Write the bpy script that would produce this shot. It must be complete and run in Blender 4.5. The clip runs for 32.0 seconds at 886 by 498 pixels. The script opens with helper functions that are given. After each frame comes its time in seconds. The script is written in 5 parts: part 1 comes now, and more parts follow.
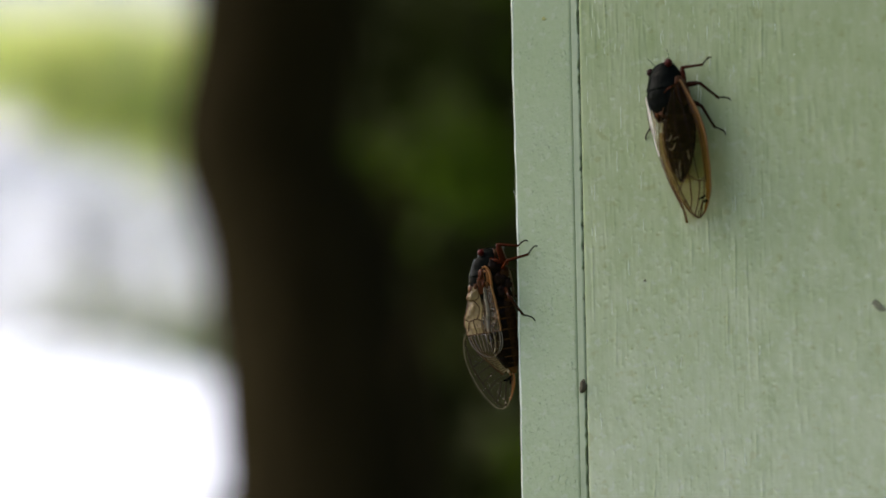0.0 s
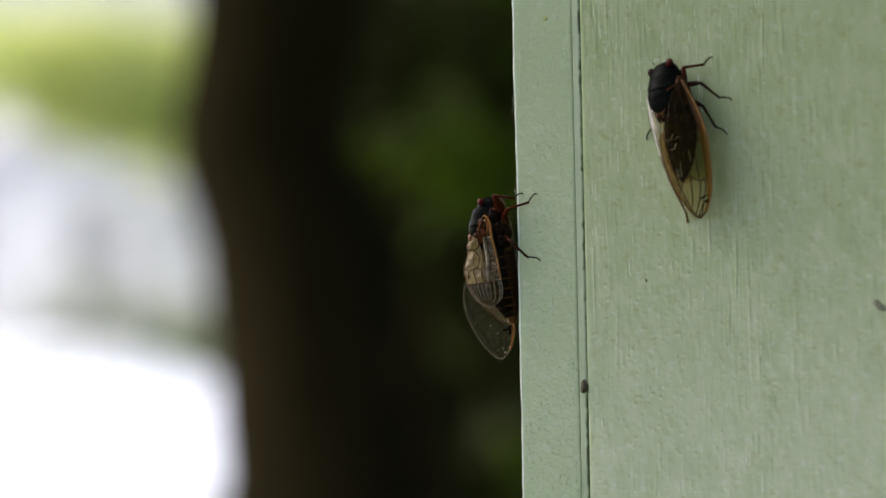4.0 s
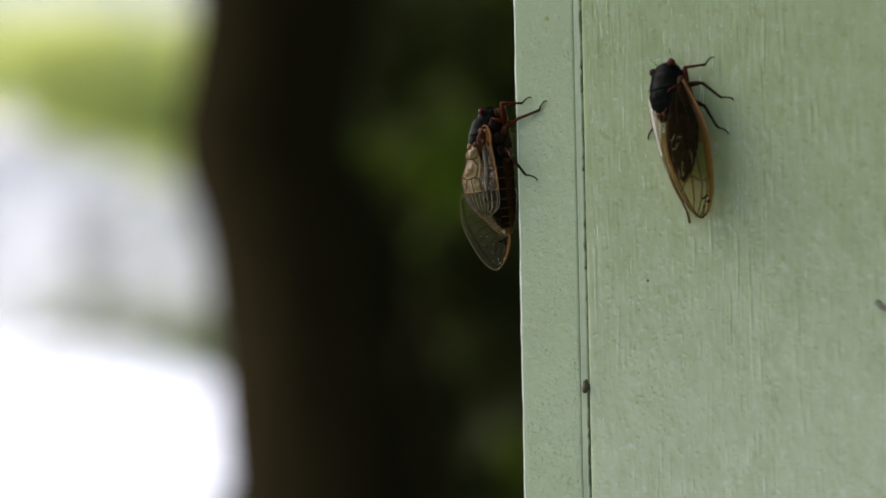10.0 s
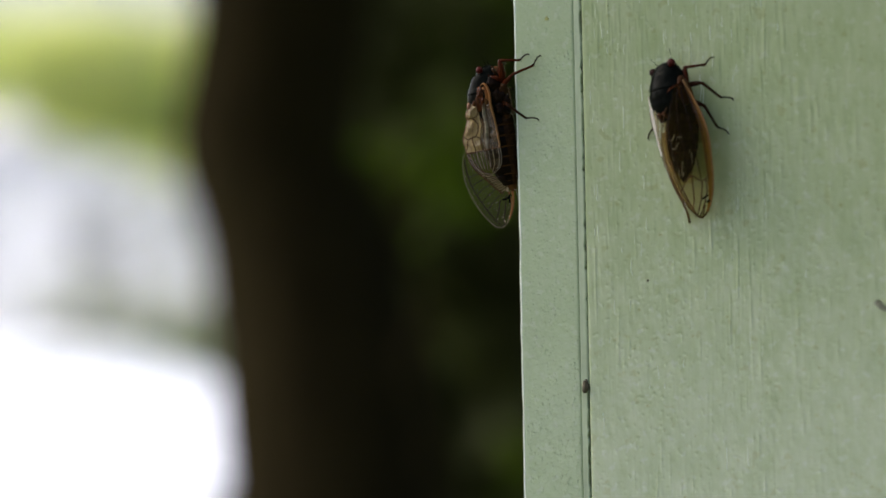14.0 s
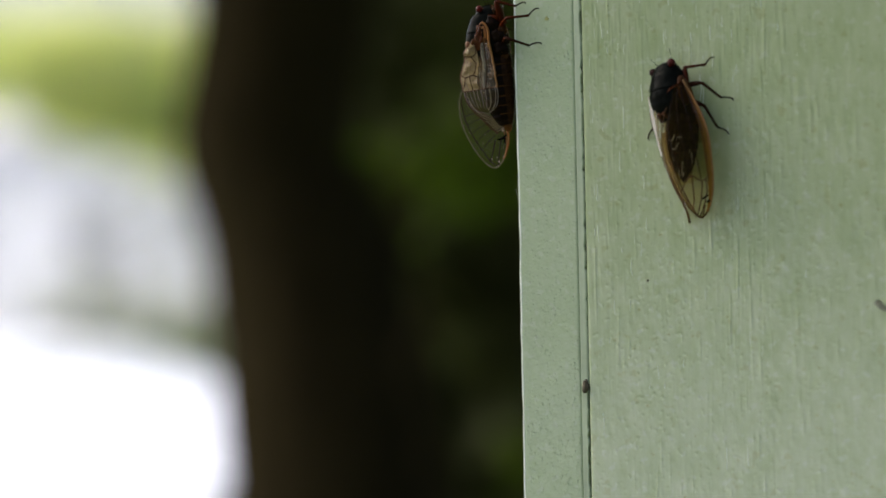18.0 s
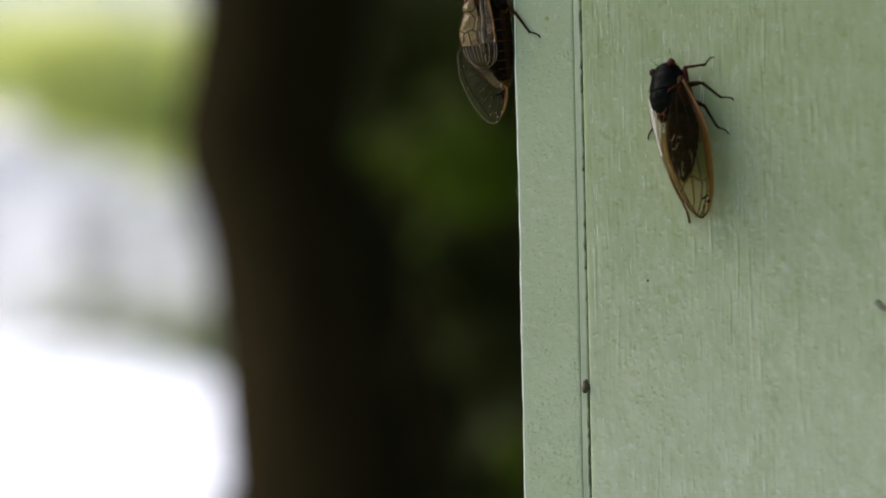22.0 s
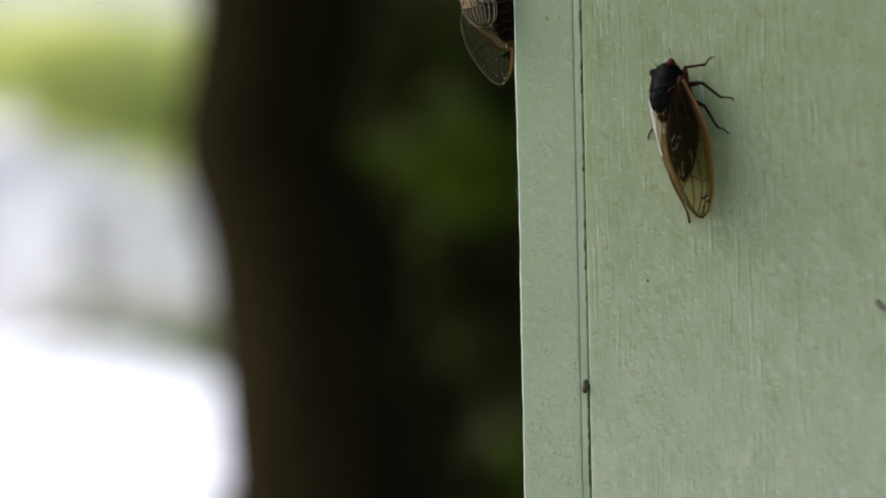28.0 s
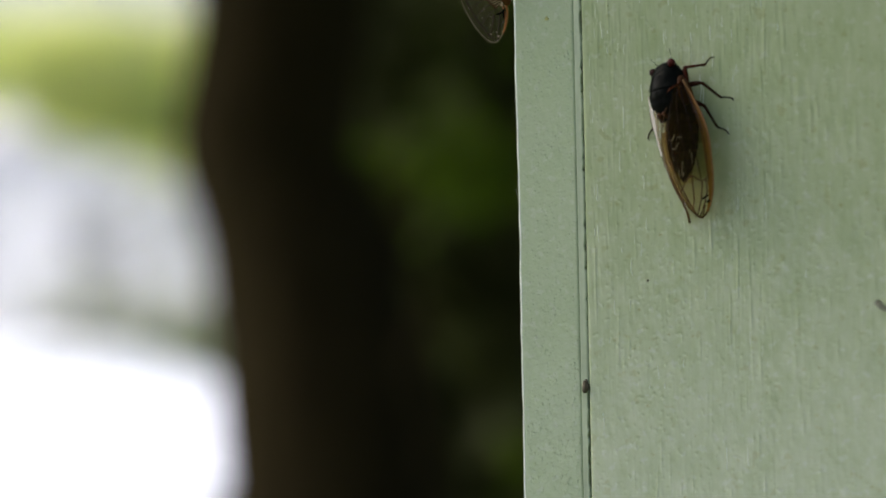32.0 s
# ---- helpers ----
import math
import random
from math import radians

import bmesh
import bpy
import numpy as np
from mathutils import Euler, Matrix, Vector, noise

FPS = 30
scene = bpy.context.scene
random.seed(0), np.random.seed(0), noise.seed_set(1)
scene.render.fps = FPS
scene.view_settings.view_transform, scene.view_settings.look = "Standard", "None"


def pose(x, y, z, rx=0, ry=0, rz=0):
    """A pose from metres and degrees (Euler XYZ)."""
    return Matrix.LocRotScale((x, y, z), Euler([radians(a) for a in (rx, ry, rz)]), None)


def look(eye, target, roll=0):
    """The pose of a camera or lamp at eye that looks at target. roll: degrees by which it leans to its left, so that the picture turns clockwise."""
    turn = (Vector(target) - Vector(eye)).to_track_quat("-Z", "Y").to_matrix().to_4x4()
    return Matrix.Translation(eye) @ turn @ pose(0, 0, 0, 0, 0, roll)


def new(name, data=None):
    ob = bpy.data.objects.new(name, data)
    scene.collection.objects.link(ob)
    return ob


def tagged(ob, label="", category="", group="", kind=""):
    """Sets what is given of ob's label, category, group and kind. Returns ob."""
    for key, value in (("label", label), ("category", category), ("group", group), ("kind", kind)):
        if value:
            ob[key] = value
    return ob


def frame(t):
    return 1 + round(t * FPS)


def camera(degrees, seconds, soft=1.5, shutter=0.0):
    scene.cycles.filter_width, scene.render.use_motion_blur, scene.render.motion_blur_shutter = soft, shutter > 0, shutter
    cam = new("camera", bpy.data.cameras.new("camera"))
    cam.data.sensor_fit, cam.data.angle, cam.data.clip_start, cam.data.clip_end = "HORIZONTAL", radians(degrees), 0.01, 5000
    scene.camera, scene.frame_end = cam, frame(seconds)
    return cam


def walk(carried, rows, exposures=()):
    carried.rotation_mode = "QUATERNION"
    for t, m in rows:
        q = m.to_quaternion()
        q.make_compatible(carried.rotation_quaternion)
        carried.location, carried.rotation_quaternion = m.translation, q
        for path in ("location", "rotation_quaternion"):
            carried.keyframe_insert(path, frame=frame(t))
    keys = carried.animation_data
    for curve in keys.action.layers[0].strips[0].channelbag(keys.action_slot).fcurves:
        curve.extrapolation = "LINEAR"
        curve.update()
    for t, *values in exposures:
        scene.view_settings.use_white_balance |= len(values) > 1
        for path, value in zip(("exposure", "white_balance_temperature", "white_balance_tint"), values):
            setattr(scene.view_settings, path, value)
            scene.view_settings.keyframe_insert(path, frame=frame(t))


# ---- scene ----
# ---- camera ----
cam = camera(15.0, 32.0, soft=1.65)
EYE = Vector((0.0, 0.0, 1.35))
cam.data.dof.use_dof = True
cam.data.dof.focus_distance = 0.776
cam.data.dof.aperture_fstop = 8.0
cam.data.dof.aperture_blades = 0


def aim(turn):
    """The camera's pose, turned by that many degrees to its right."""
    return look(EYE, EYE + Vector((math.sin(radians(turn)), math.cos(radians(turn)), 0)), -1.22)


walk(cam, [(0.0, aim(0.045)), (0.5, aim(0.044)), (1.2, aim(0.031)), (3.5, aim(0.027)), (5.5, aim(0.014)), (6.5, aim(0.0)), (12.0, aim(0.0)), (32.0, aim(0.0))],
     [(0.0, 0.74), (7.0, 0.77), (13.0, 0.74), (19.0, 0.72), (25.0, 0.69), (30.0, 0.67), (32.0, 0.67)])

# ---- world, sun, exposure ----
SUN_UP, SUN_SIDE = 46.0, -70.0        # degrees above the ground; degrees from +y towards +x
world = bpy.data.worlds.new("world")
scene.world = world
world.use_nodes = True
wn = world.node_tree.nodes
sky = wn.new("ShaderNodeTexSky")
sky.sky_type, sky.sun_disc = "NISHITA", False
sky.sun_elevation, sky.sun_rotation = radians(SUN_UP), radians(SUN_SIDE % 360)
sky.air_density, sky.dust_density = 1.0, 4.0
wn["Background"].inputs["Strength"].default_value = 0.14
world.node_tree.links.new(sky.outputs[0], wn["Background"].inputs["Color"])
sun_data = bpy.data.lights.new("sun", "SUN")
sun_data.energy, sun_data.angle, sun_data.color = 2.2, radians(80), (1.0, 0.97, 0.92)
sun = new("sun", sun_data)
a, e = radians(SUN_SIDE), radians(SUN_UP)
SUN_WAY = Vector((math.sin(a) * math.cos(e), math.cos(a) * math.cos(e), math.sin(e)))
sun.matrix_world = look(SUN_WAY * 50, (0, 0, 0))


# ---- materials ----
def material(name, color, rough=0.5, metal=0.0, vary=0.15, scale=40.0, bump=0.0, bump_scale=200.0, stretch=(1, 1, 1), tint=None, fine=None,
             spec=0.5, per_piece=0.0, spots=None):
    """A principled material with two scales of colour variation and a bump; coordinates are in metres."""
    m = bpy.data.materials.new(name)
    m.use_nodes = True
    n, l = m.node_tree.nodes, m.node_tree.links
    b = n["Principled BSDF"]
    b.inputs["Roughness"].default_value, b.inputs["Metallic"].default_value = rough, metal
    b.inputs["Specular IOR Level"].default_value = spec
    co = n.new("ShaderNodeTexCoord")
    mp = n.new("ShaderNodeMapping")
    mp.inputs["Scale"].default_value = stretch
    l.new(co.outputs["Object"], mp.inputs["Vector"])
    big, small = n.new("ShaderNodeTexNoise"), n.new("ShaderNodeTexNoise")
    for t, s in ((big, scale), (small, fine or scale * 9)):
        t.inputs["Scale"].default_value, t.inputs["Detail"].default_value = s, 5
        l.new(mp.outputs[0], t.inputs["Vector"])
    mix = n.new("ShaderNodeMix")
    mix.data_type = "RGBA"
    c = Vector(color)
    mix.inputs[6].default_value = (*(c * (1 - vary)), 1)
    mix.inputs[7].default_value = (*(Vector(tint) if tint else c * (1 + vary)), 1)
    add = n.new("ShaderNodeMath")
    add.operation = "MULTIPLY_ADD"
    add.inputs[1].default_value = 0.4
    l.new(small.outputs["Fac"], add.inputs[0])
    half = n.new("ShaderNodeMath")
    half.operation = "MULTIPLY"
    half.inputs[1].default_value = 0.6
    l.new(big.outputs["Fac"], half.inputs[0])
    l.new(half.outputs[0], add.inputs[2])
    ramp = n.new("ShaderNodeMapRange")
    ramp.inputs[1].default_value, ramp.inputs[2].default_value = 0.32, 0.68
    l.new(add.outputs[0], ramp.inputs[0])
    l.new(ramp.outputs[0], mix.inputs[0])
    out = mix.outputs[2]
    if per_piece:
        info = n.new("ShaderNodeNewGeometry")
        hsv = n.new("ShaderNodeHueSaturation")
        r = n.new("ShaderNodeMapRange")
        r.inputs[3].default_value, r.inputs[4].default_value = 1 - per_piece, 1 + per_piece
        l.new(info.outputs["Random Per Island"], r.inputs[0])
        l.new(r.outputs[0], hsv.inputs["Value"])
        l.new(out, hsv.inputs["Color"])
        out = hsv.outputs[0]
    if spots:
        for size, cut, strength, hue in ((700, 0.68, 0.75, spots), (260, 0.63, 0.4, spots), (420, 0.60, 0.30, (0.50, 0.535, 0.40))):
            st, sr, sm = n.new("ShaderNodeTexNoise"), n.new("ShaderNodeMapRange"), n.new("ShaderNodeMix")
            st.inputs["Scale"].default_value, st.inputs["Detail"].default_value = size, 2
            l.new(co.outputs["Object"], st.inputs["Vector"])
            sr.inputs[1].default_value, sr.inputs[2].default_value, sr.inputs[4].default_value = cut, cut + 0.05, strength
            l.new(st.outputs["Fac"], sr.inputs[0])
            sm.data_type = "RGBA"
            sm.inputs[7].default_value = (*hue, 1)
            l.new(sr.outputs[0], sm.inputs[0])
            l.new(out, sm.inputs[6])
            out = sm.outputs[2]
    l.new(out, b.inputs["Base Color"])
    if bump:
        bt = n.new("ShaderNodeTexNoise")
        bt.inputs["Scale"].default_value, bt.inputs["Detail"].default_value = bump_scale, 6
        l.new(mp.outputs[0], bt.inputs["Vector"])
        bn = n.new("ShaderNodeBump")
        bn.inputs["Strength"].default_value, bn.inputs["Distance"].default_value = 1.0, bump
        l.new(bt.outputs["Fac"], bn.inputs["Height"])
        l.new(bn.outputs[0], b.inputs["Normal"])
    return m


def leaf_material(name, color, through_color, share=0.5):
    """Leaves: diffuse and gloss above, light coming through from behind."""
    m = material(name, color, 0.6, vary=0.35, scale=6.0, fine=60, per_piece=0.35, spec=0.04)
    n, l = m.node_tree.nodes, m.node_tree.links
    tr, mx = n.new("ShaderNodeBsdfTranslucent"), n.new("ShaderNodeMixShader")
    tr.inputs[0].default_value, mx.inputs[0].default_value = (*through_color, 1), share
    l.new(n["Principled BSDF"].outputs[0], mx.inputs[1])
    l.new(tr.outputs[0], mx.inputs[2])
    l.new(mx.outputs[0], n["Material Output"].inputs["Surface"])
    return m


def wing_material(name, tint, body, share, rough=0.12, wrinkle=0.0002, gloss=0.02, edge=0.4):
    """A thin wing skin: tinted see-through, a share of diffuse and light passing through, and a sheen."""
    m = bpy.data.materials.new(name)
    m.use_nodes = True
    n, l = m.node_tree.nodes, m.node_tree.links
    n.remove(n["Principled BSDF"])
    see, dif, trl, glo = (n.new("ShaderNodeBsdf" + k) for k in ("Transparent", "Diffuse", "Translucent", "Glossy"))
    co, tx = n.new("ShaderNodeTexCoord"), n.new("ShaderNodeTexNoise")
    tx.inputs["Scale"].default_value, tx.inputs["Detail"].default_value = 500, 4
    l.new(co.outputs["Object"], tx.inputs["Vector"])
    mixc = n.new("ShaderNodeMix")
    mixc.data_type = "RGBA"
    # wrinkle troughs get a darker body colour, which paints in crease shading
    mixc.inputs[6].default_value, mixc.inputs[7].default_value = (*(Vector(body) * 0.6), 1), (*(Vector(body) * 1.25), 1)
    l.new(tx.outputs["Fac"], mixc.inputs[0])
    l.new(mixc.outputs[2], dif.inputs[0]), l.new(mixc.outputs[2], trl.inputs[0])
    see.inputs[0].default_value = (*tint, 1)
    glo.inputs["Roughness"].default_value, glo.inputs["Color"].default_value = rough, (1, 1, 1, 1)
    bn = n.new("ShaderNodeBump")
    bn.inputs["Strength"].default_value, bn.inputs["Distance"].default_value = 1.0, wrinkle
    l.new(tx.outputs["Fac"], bn.inputs["Height"])
    l.new(bn.outputs[0], glo.inputs["Normal"]), l.new(bn.outputs[0], dif.inputs["Normal"])
    both, skin, top = (n.new("ShaderNodeMixShader") for _ in range(3))
    both.inputs[0].default_value = 0.5
    l.new(dif.outputs[0], both.inputs[1]), l.new(trl.outputs[0], both.inputs[2])
    skin.inputs[0].default_value = share
    l.new(see.outputs[0], skin.inputs[1]), l.new(both.outputs[0], skin.inputs[2])
    fr, fm = n.new("ShaderNodeFresnel"), n.new("ShaderNodeMath")
    fr.inputs["IOR"].default_value = 1.5
    fm.operation, fm.inputs[1].default_value, fm.use_clamp = "MULTIPLY_ADD", edge, True
    fm.inputs[2].default_value = gloss
    l.new(fr.outputs[0], fm.inputs[0]), l.new(fm.outputs[0], top.inputs[0])
    l.new(skin.outputs[0], top.inputs[1]), l.new(glo.outputs[0], top.inputs[2])
    l.new(top.outputs[0], n["Material Output"].inputs["Surface"])
    return m


PAINT = material("sage_paint", (0.335, 0.415, 0.205), 0.15, spec=1.0, vary=0.12, scale=170, bump=0.00003, bump_scale=420, stretch=(1, 1, 0.5), tint=(0.41, 0.46, 0.285), fine=480, spots=(0.25, 0.28, 0.10))
PAINT_EDGE = material("sage_paint_edge", (0.36, 0.445, 0.25), 0.22, spec=0.9, vary=0.06, scale=30, bump=0.00005, bump_scale=1500, tint=(0.40, 0.465, 0.30), fine=900, spots=(0.32, 0.39, 0.23))
# paler than the boards: the glints on brush ridges, put into the colour
PAINT_GLINT = material("sage_paint_glint", (0.56, 0.62, 0.45), 0.3, vary=0.08, scale=300)
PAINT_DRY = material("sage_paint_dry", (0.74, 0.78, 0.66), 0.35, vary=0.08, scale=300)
CAULK = material("caulk", (0.42, 0.48, 0.32), 0.45, vary=0.1, scale=80, bump=0.00006, bump_scale=900)
GAP = material("joint_dirt", (0.02, 0.022, 0.012), 0.95, vary=0.4, scale=600)
MUD = material("mud", (0.085, 0.068, 0.042), 0.9, vary=0.4, scale=500, bump=0.0002, bump_scale=1500)
CHIP = material("bare_chip", (0.16, 0.16, 0.105), 0.8, vary=0.3, scale=600)
STAIN = material("stain", (0.30, 0.31, 0.10), 0.6, vary=0.3, scale=600)
BLACK = material("chitin_black", (0.0035, 0.004, 0.0033), 0.16, vary=0.5, scale=500, bump=0.00003, bump_scale=1800, tint=(0.007, 0.008, 0.0065), fine=2500, spec=0.012)
BROWN = material("chitin_brown", (0.060, 0.022, 0.007), 0.42, vary=0.5, scale=400, bump=0.00004, bump_scale=1600, fine=2500, spec=0.08)
ORANGE = material("chitin_orange", (0.21, 0.080, 0.016), 0.42, vary=0.3, scale=500, bump=0.00003, bump_scale=2000, spec=0.25)
RIM = material("chitin_rim", (0.060, 0.025, 0.007), 0.25, vary=0.4, scale=500, spec=0.05)
OCHRE = material("vein_ochre", (0.22, 0.10, 0.025), 0.45, vary=0.3, scale=500, spec=0.3)
LEG = material("leg_red_brown", (0.050, 0.010, 0.003), 0.18, vary=0.6, scale=500, bump=0.00002, bump_scale=2500, spec=0.05)
LEG_DARK = material("leg_dark", (0.016, 0.007, 0.005), 0.25, vary=0.5, scale=500, spec=0.2)
EYE_RED = material("eye_red", (0.055, 0.0045, 0.0035), 0.3, vary=0.3, scale=900, spec=0.1)
EYE_DARK = material("eye_dark_red", (0.045, 0.006, 0.004), 0.35, vary=0.3, scale=900, spec=0.1)
EYE_DULL = material("eye_dull", (0.02, 0.006, 0.005), 0.3, vary=0.3, scale=900, spec=0.06)
BELLY = material("chitin_belly", (0.026, 0.011, 0.0036), 0.18, vary=0.7, scale=260, bump=0.00004, bump_scale=1500, fine=1500, spec=0.04)
ABDOMEN = material("chitin_abdomen", (0.009, 0.005, 0.003), 0.17, vary=0.6, scale=300, bump=0.00005, bump_scale=1600, fine=2000, spec=0.03)
VEIN_MID = material("vein_olive", (0.075, 0.053, 0.022), 0.45, vary=0.3, scale=500, spec=0.15)
VEIN = material("vein_amber", (0.14, 0.055, 0.018), 0.45, vary=0.3, scale=500)
VEIN_DARK = material("vein_brown", (0.065, 0.032, 0.011), 0.5, vary=0.3, scale=500, spec=0.08)
VEIN_DIM = material("vein_dim", (0.20, 0.165, 0.10), 0.45, vary=0.3, scale=500, spec=0.2)
VEIN_GLINT = material("vein_glint", (0.15, 0.125, 0.10), 0.2, vary=0.4, scale=700, spec=0.6)
VEIN_BLACK = material("vein_blackish", (0.030, 0.021, 0.010), 0.45, vary=0.4, scale=500, spec=0.1)
VEIN_PALE = material("vein_pale", (0.34, 0.28, 0.19), 0.4, vary=0.2, scale=500)
WING = wing_material("wing_clear", (0.99, 0.95, 0.78), (0.78, 0.66, 0.38), 0.20, rough=0.2, gloss=-0.012, edge=0.3)
WING_OLIVE = wing_material("wing_olive", (0.80, 0.70, 0.42), (0.20, 0.155, 0.065), 0.11, rough=0.2, gloss=-0.012, edge=0.3)
WING_DUSK = wing_material("wing_dusk", (0.56, 0.46, 0.25), (0.14, 0.10, 0.035), 0.15, rough=0.2, gloss=-0.012, edge=0.3)
# pinkish white body colour stands in for the bright sheen on one wing base
WING_SHEEN = wing_material("wing_sheen", (0.8, 0.7, 0.66), (0.84, 0.70, 0.70), 0.97, rough=0.3, wrinkle=0.0005, gloss=0.12)
WING_SMOKE = wing_material("wing_smoke", (0.86, 0.82, 0.70), (0.32, 0.27, 0.16), 0.07, wrinkle=0.0012, gloss=0.0, edge=0.25)
WING_BROWN = wing_material("wing_brown", (0.55, 0.42, 0.24), (0.22, 0.14, 0.06), 0.55, rough=0.25, wrinkle=0.0008)
WING_CREAM = wing_material("wing_cream", (0.7, 0.58, 0.40), (0.50, 0.37, 0.18), 0.74, rough=0.16, wrinkle=0.0020, gloss=0.02)
WING_BORDER = wing_material("wing_border", (0.70, 0.50, 0.26), (0.28, 0.165, 0.06), 0.42, rough=0.25, wrinkle=0.0006, gloss=0.0, edge=0.3)
WING_AMBER = wing_material("wing_amber", (0.74, 0.42, 0.13), (0.38, 0.165, 0.03), 0.50, rough=0.25, gloss=0.0, edge=0.3)
WING_CREASED = wing_material("wing_creased", (0.74, 0.60, 0.38), (0.22, 0.19, 0.14), 0.10, rough=0.15, wrinkle=0.003, gloss=-0.02, edge=0.5)
WING_FOLD = wing_material("wing_fold", (0.60, 0.48, 0.28), (0.30, 0.22, 0.11), 0.42, rough=0.2, wrinkle=0.0008, gloss=0.02)
WING_PEARL = wing_material("wing_pearl", (0.7, 0.66, 0.58), (0.46, 0.40, 0.29), 0.5, rough=0.2, wrinkle=0.0008, gloss=0.0)
WING_FAN = wing_material("wing_fan", (0.64, 0.54, 0.36), (0.26, 0.19, 0.09), 0.16, rough=0.14, wrinkle=0.0009, gloss=0.0, edge=0.4)
SIDE = material("chitin_side", (0.055, 0.015, 0.0045), 0.18, vary=0.7, scale=350, bump=0.00006, bump_scale=1500, fine=1800, spec=0.08)
LEG_BROWN = material("leg_brown", (0.028, 0.009, 0.004), 0.18, vary=0.5, scale=500, bump=0.00002, bump_scale=2500, spec=0.05)
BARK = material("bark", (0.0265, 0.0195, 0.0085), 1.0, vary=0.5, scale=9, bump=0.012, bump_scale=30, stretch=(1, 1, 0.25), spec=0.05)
# far leaves far paler than foliage: strong sunlight is put into their colour
LEAF_SUNLIT = leaf_material("leaf_sunlit", (0.60, 0.66, 0.27), (0.95, 0.97, 0.48), 0.6)
LEAF_NEAR = leaf_material("leaf_near", (0.085, 0.145, 0.012), (0.13, 0.19, 0.014), 0.35)
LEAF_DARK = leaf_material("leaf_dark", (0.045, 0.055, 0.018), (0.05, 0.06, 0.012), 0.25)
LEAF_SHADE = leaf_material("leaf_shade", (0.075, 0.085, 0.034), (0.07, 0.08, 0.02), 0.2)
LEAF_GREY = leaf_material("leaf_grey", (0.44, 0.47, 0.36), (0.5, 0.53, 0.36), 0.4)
GRASS = material("grass", (0.085, 0.115, 0.04), 0.9, vary=0.4, scale=0.8, fine=20, bump=0.03, bump_scale=40)
CONCRETE = material("pale_concrete", (0.77, 0.79, 0.86), 0.85, vary=0.12, scale=0.5, fine=9, bump=0.003, bump_scale=60)
SIDING = material("lilac_siding", (0.80, 0.80, 0.87), 0.6, vary=0.06, scale=0.6, fine=6)
ROOF = material("roof_grey", (0.5, 0.5, 0.52), 0.85, vary=0.2, scale=1.5, fine=20)
GLASS = material("window_glass", (0.50, 0.52, 0.58), 0.08, vary=0.2, scale=1)
SILK = material("silk", (0.7, 0.7, 0.68), 0.4, vary=0.1, scale=500)
TRIM = material("white_trim", (0.78, 0.78, 0.77), 0.5, vary=0.04, scale=2)


# ---- building helpers ----
def mesh_of(name, verts, faces, mats, smooth=True, slots=None):
    me = bpy.data.meshes.new(name)
    me.from_pydata([tuple(v) for v in verts], [], faces)
    for m in mats if isinstance(mats, (list, tuple)) else [mats]:
        me.materials.append(m)
    if slots is not None:
        me.polygons.foreach_set("material_index", slots)
    me.polygons.foreach_set("use_smooth", [smooth] * len(me.polygons))
    me.update()
    return me


def part(name, geo, mats, parent, label="", smooth=True, at=None):
    """One mesh, from (verts, faces), as a part under a thing or under a part."""
    ob = new(name, mesh_of(name, geo[0], geo[1], mats, smooth))
    ob.parent = parent
    if at is not None:
        ob.matrix_basis = at
    if label:
        tagged(ob, label)
    return ob


def thing(name, label, category, m=None, group="", kind="", geo=None, mats=None, smooth=True):
    ob = new(name, mesh_of(name, geo[0], geo[1], mats, smooth) if geo else None)
    if m is not None:
        ob.matrix_world = m
    return tagged(ob, label, category, group, kind)


def grid_faces(rows, cols, wrap=False):
    return [(i * cols + j, i * cols + (j + 1) % cols, (i + 1) * cols + (j + 1) % cols, (i + 1) * cols + j)
            for i in range(rows - 1) for j in range(cols if wrap else cols - 1)]


def join(*geos):
    verts, faces = [], []
    for v, f in geos:
        k = len(verts)
        verts += list(v)
        faces += [tuple(i + k for i in q) for q in f]
    return verts, faces


def loft(sections, seg=24, power=2.0, rough=0.0):
    """Sections (z, half width, centre y, half height) along z, as a closed skin."""
    verts = []
    for z, w, cy, h in sections:
        for j in range(seg):
            t = 2 * math.pi * j / seg
            c, s = math.cos(t), math.sin(t)
            k = 2.0 / power
            v = Vector((w * math.copysign(abs(c) ** k, c), cy + h * math.copysign(abs(s) ** k, s), z))
            if rough:
                v += Vector((c, s, 0)) * rough * noise.noise(v * 0.9)
            verts.append(v)
    n = len(sections)
    faces = grid_faces(n, seg, True)
    faces += [tuple(range(seg))[::-1], tuple(range((n - 1) * seg, n * seg))]
    return verts, faces


def smooth_sections(rows, n):
    """n sections, gliding through the rows of numbers."""
    out = []
    rows = [Vector(r) if len(r) < 5 else r for r in rows]
    last = len(rows) - 1
    for i in range(n):
        x = i * last / (n - 1)
        k = min(int(x), last - 1)
        f = x - k
        p0, p1, p2, p3 = rows[max(k - 1, 0)], rows[k], rows[k + 1], rows[min(k + 2, last)]
        out.append([0.5 * (2 * b + (c - a) * f + (2 * a - 5 * b + 4 * c - d) * f * f + (3 * b - a - 3 * c + d) * f ** 3)
                    for a, b, c, d in zip(p0, p1, p2, p3)])
    return out


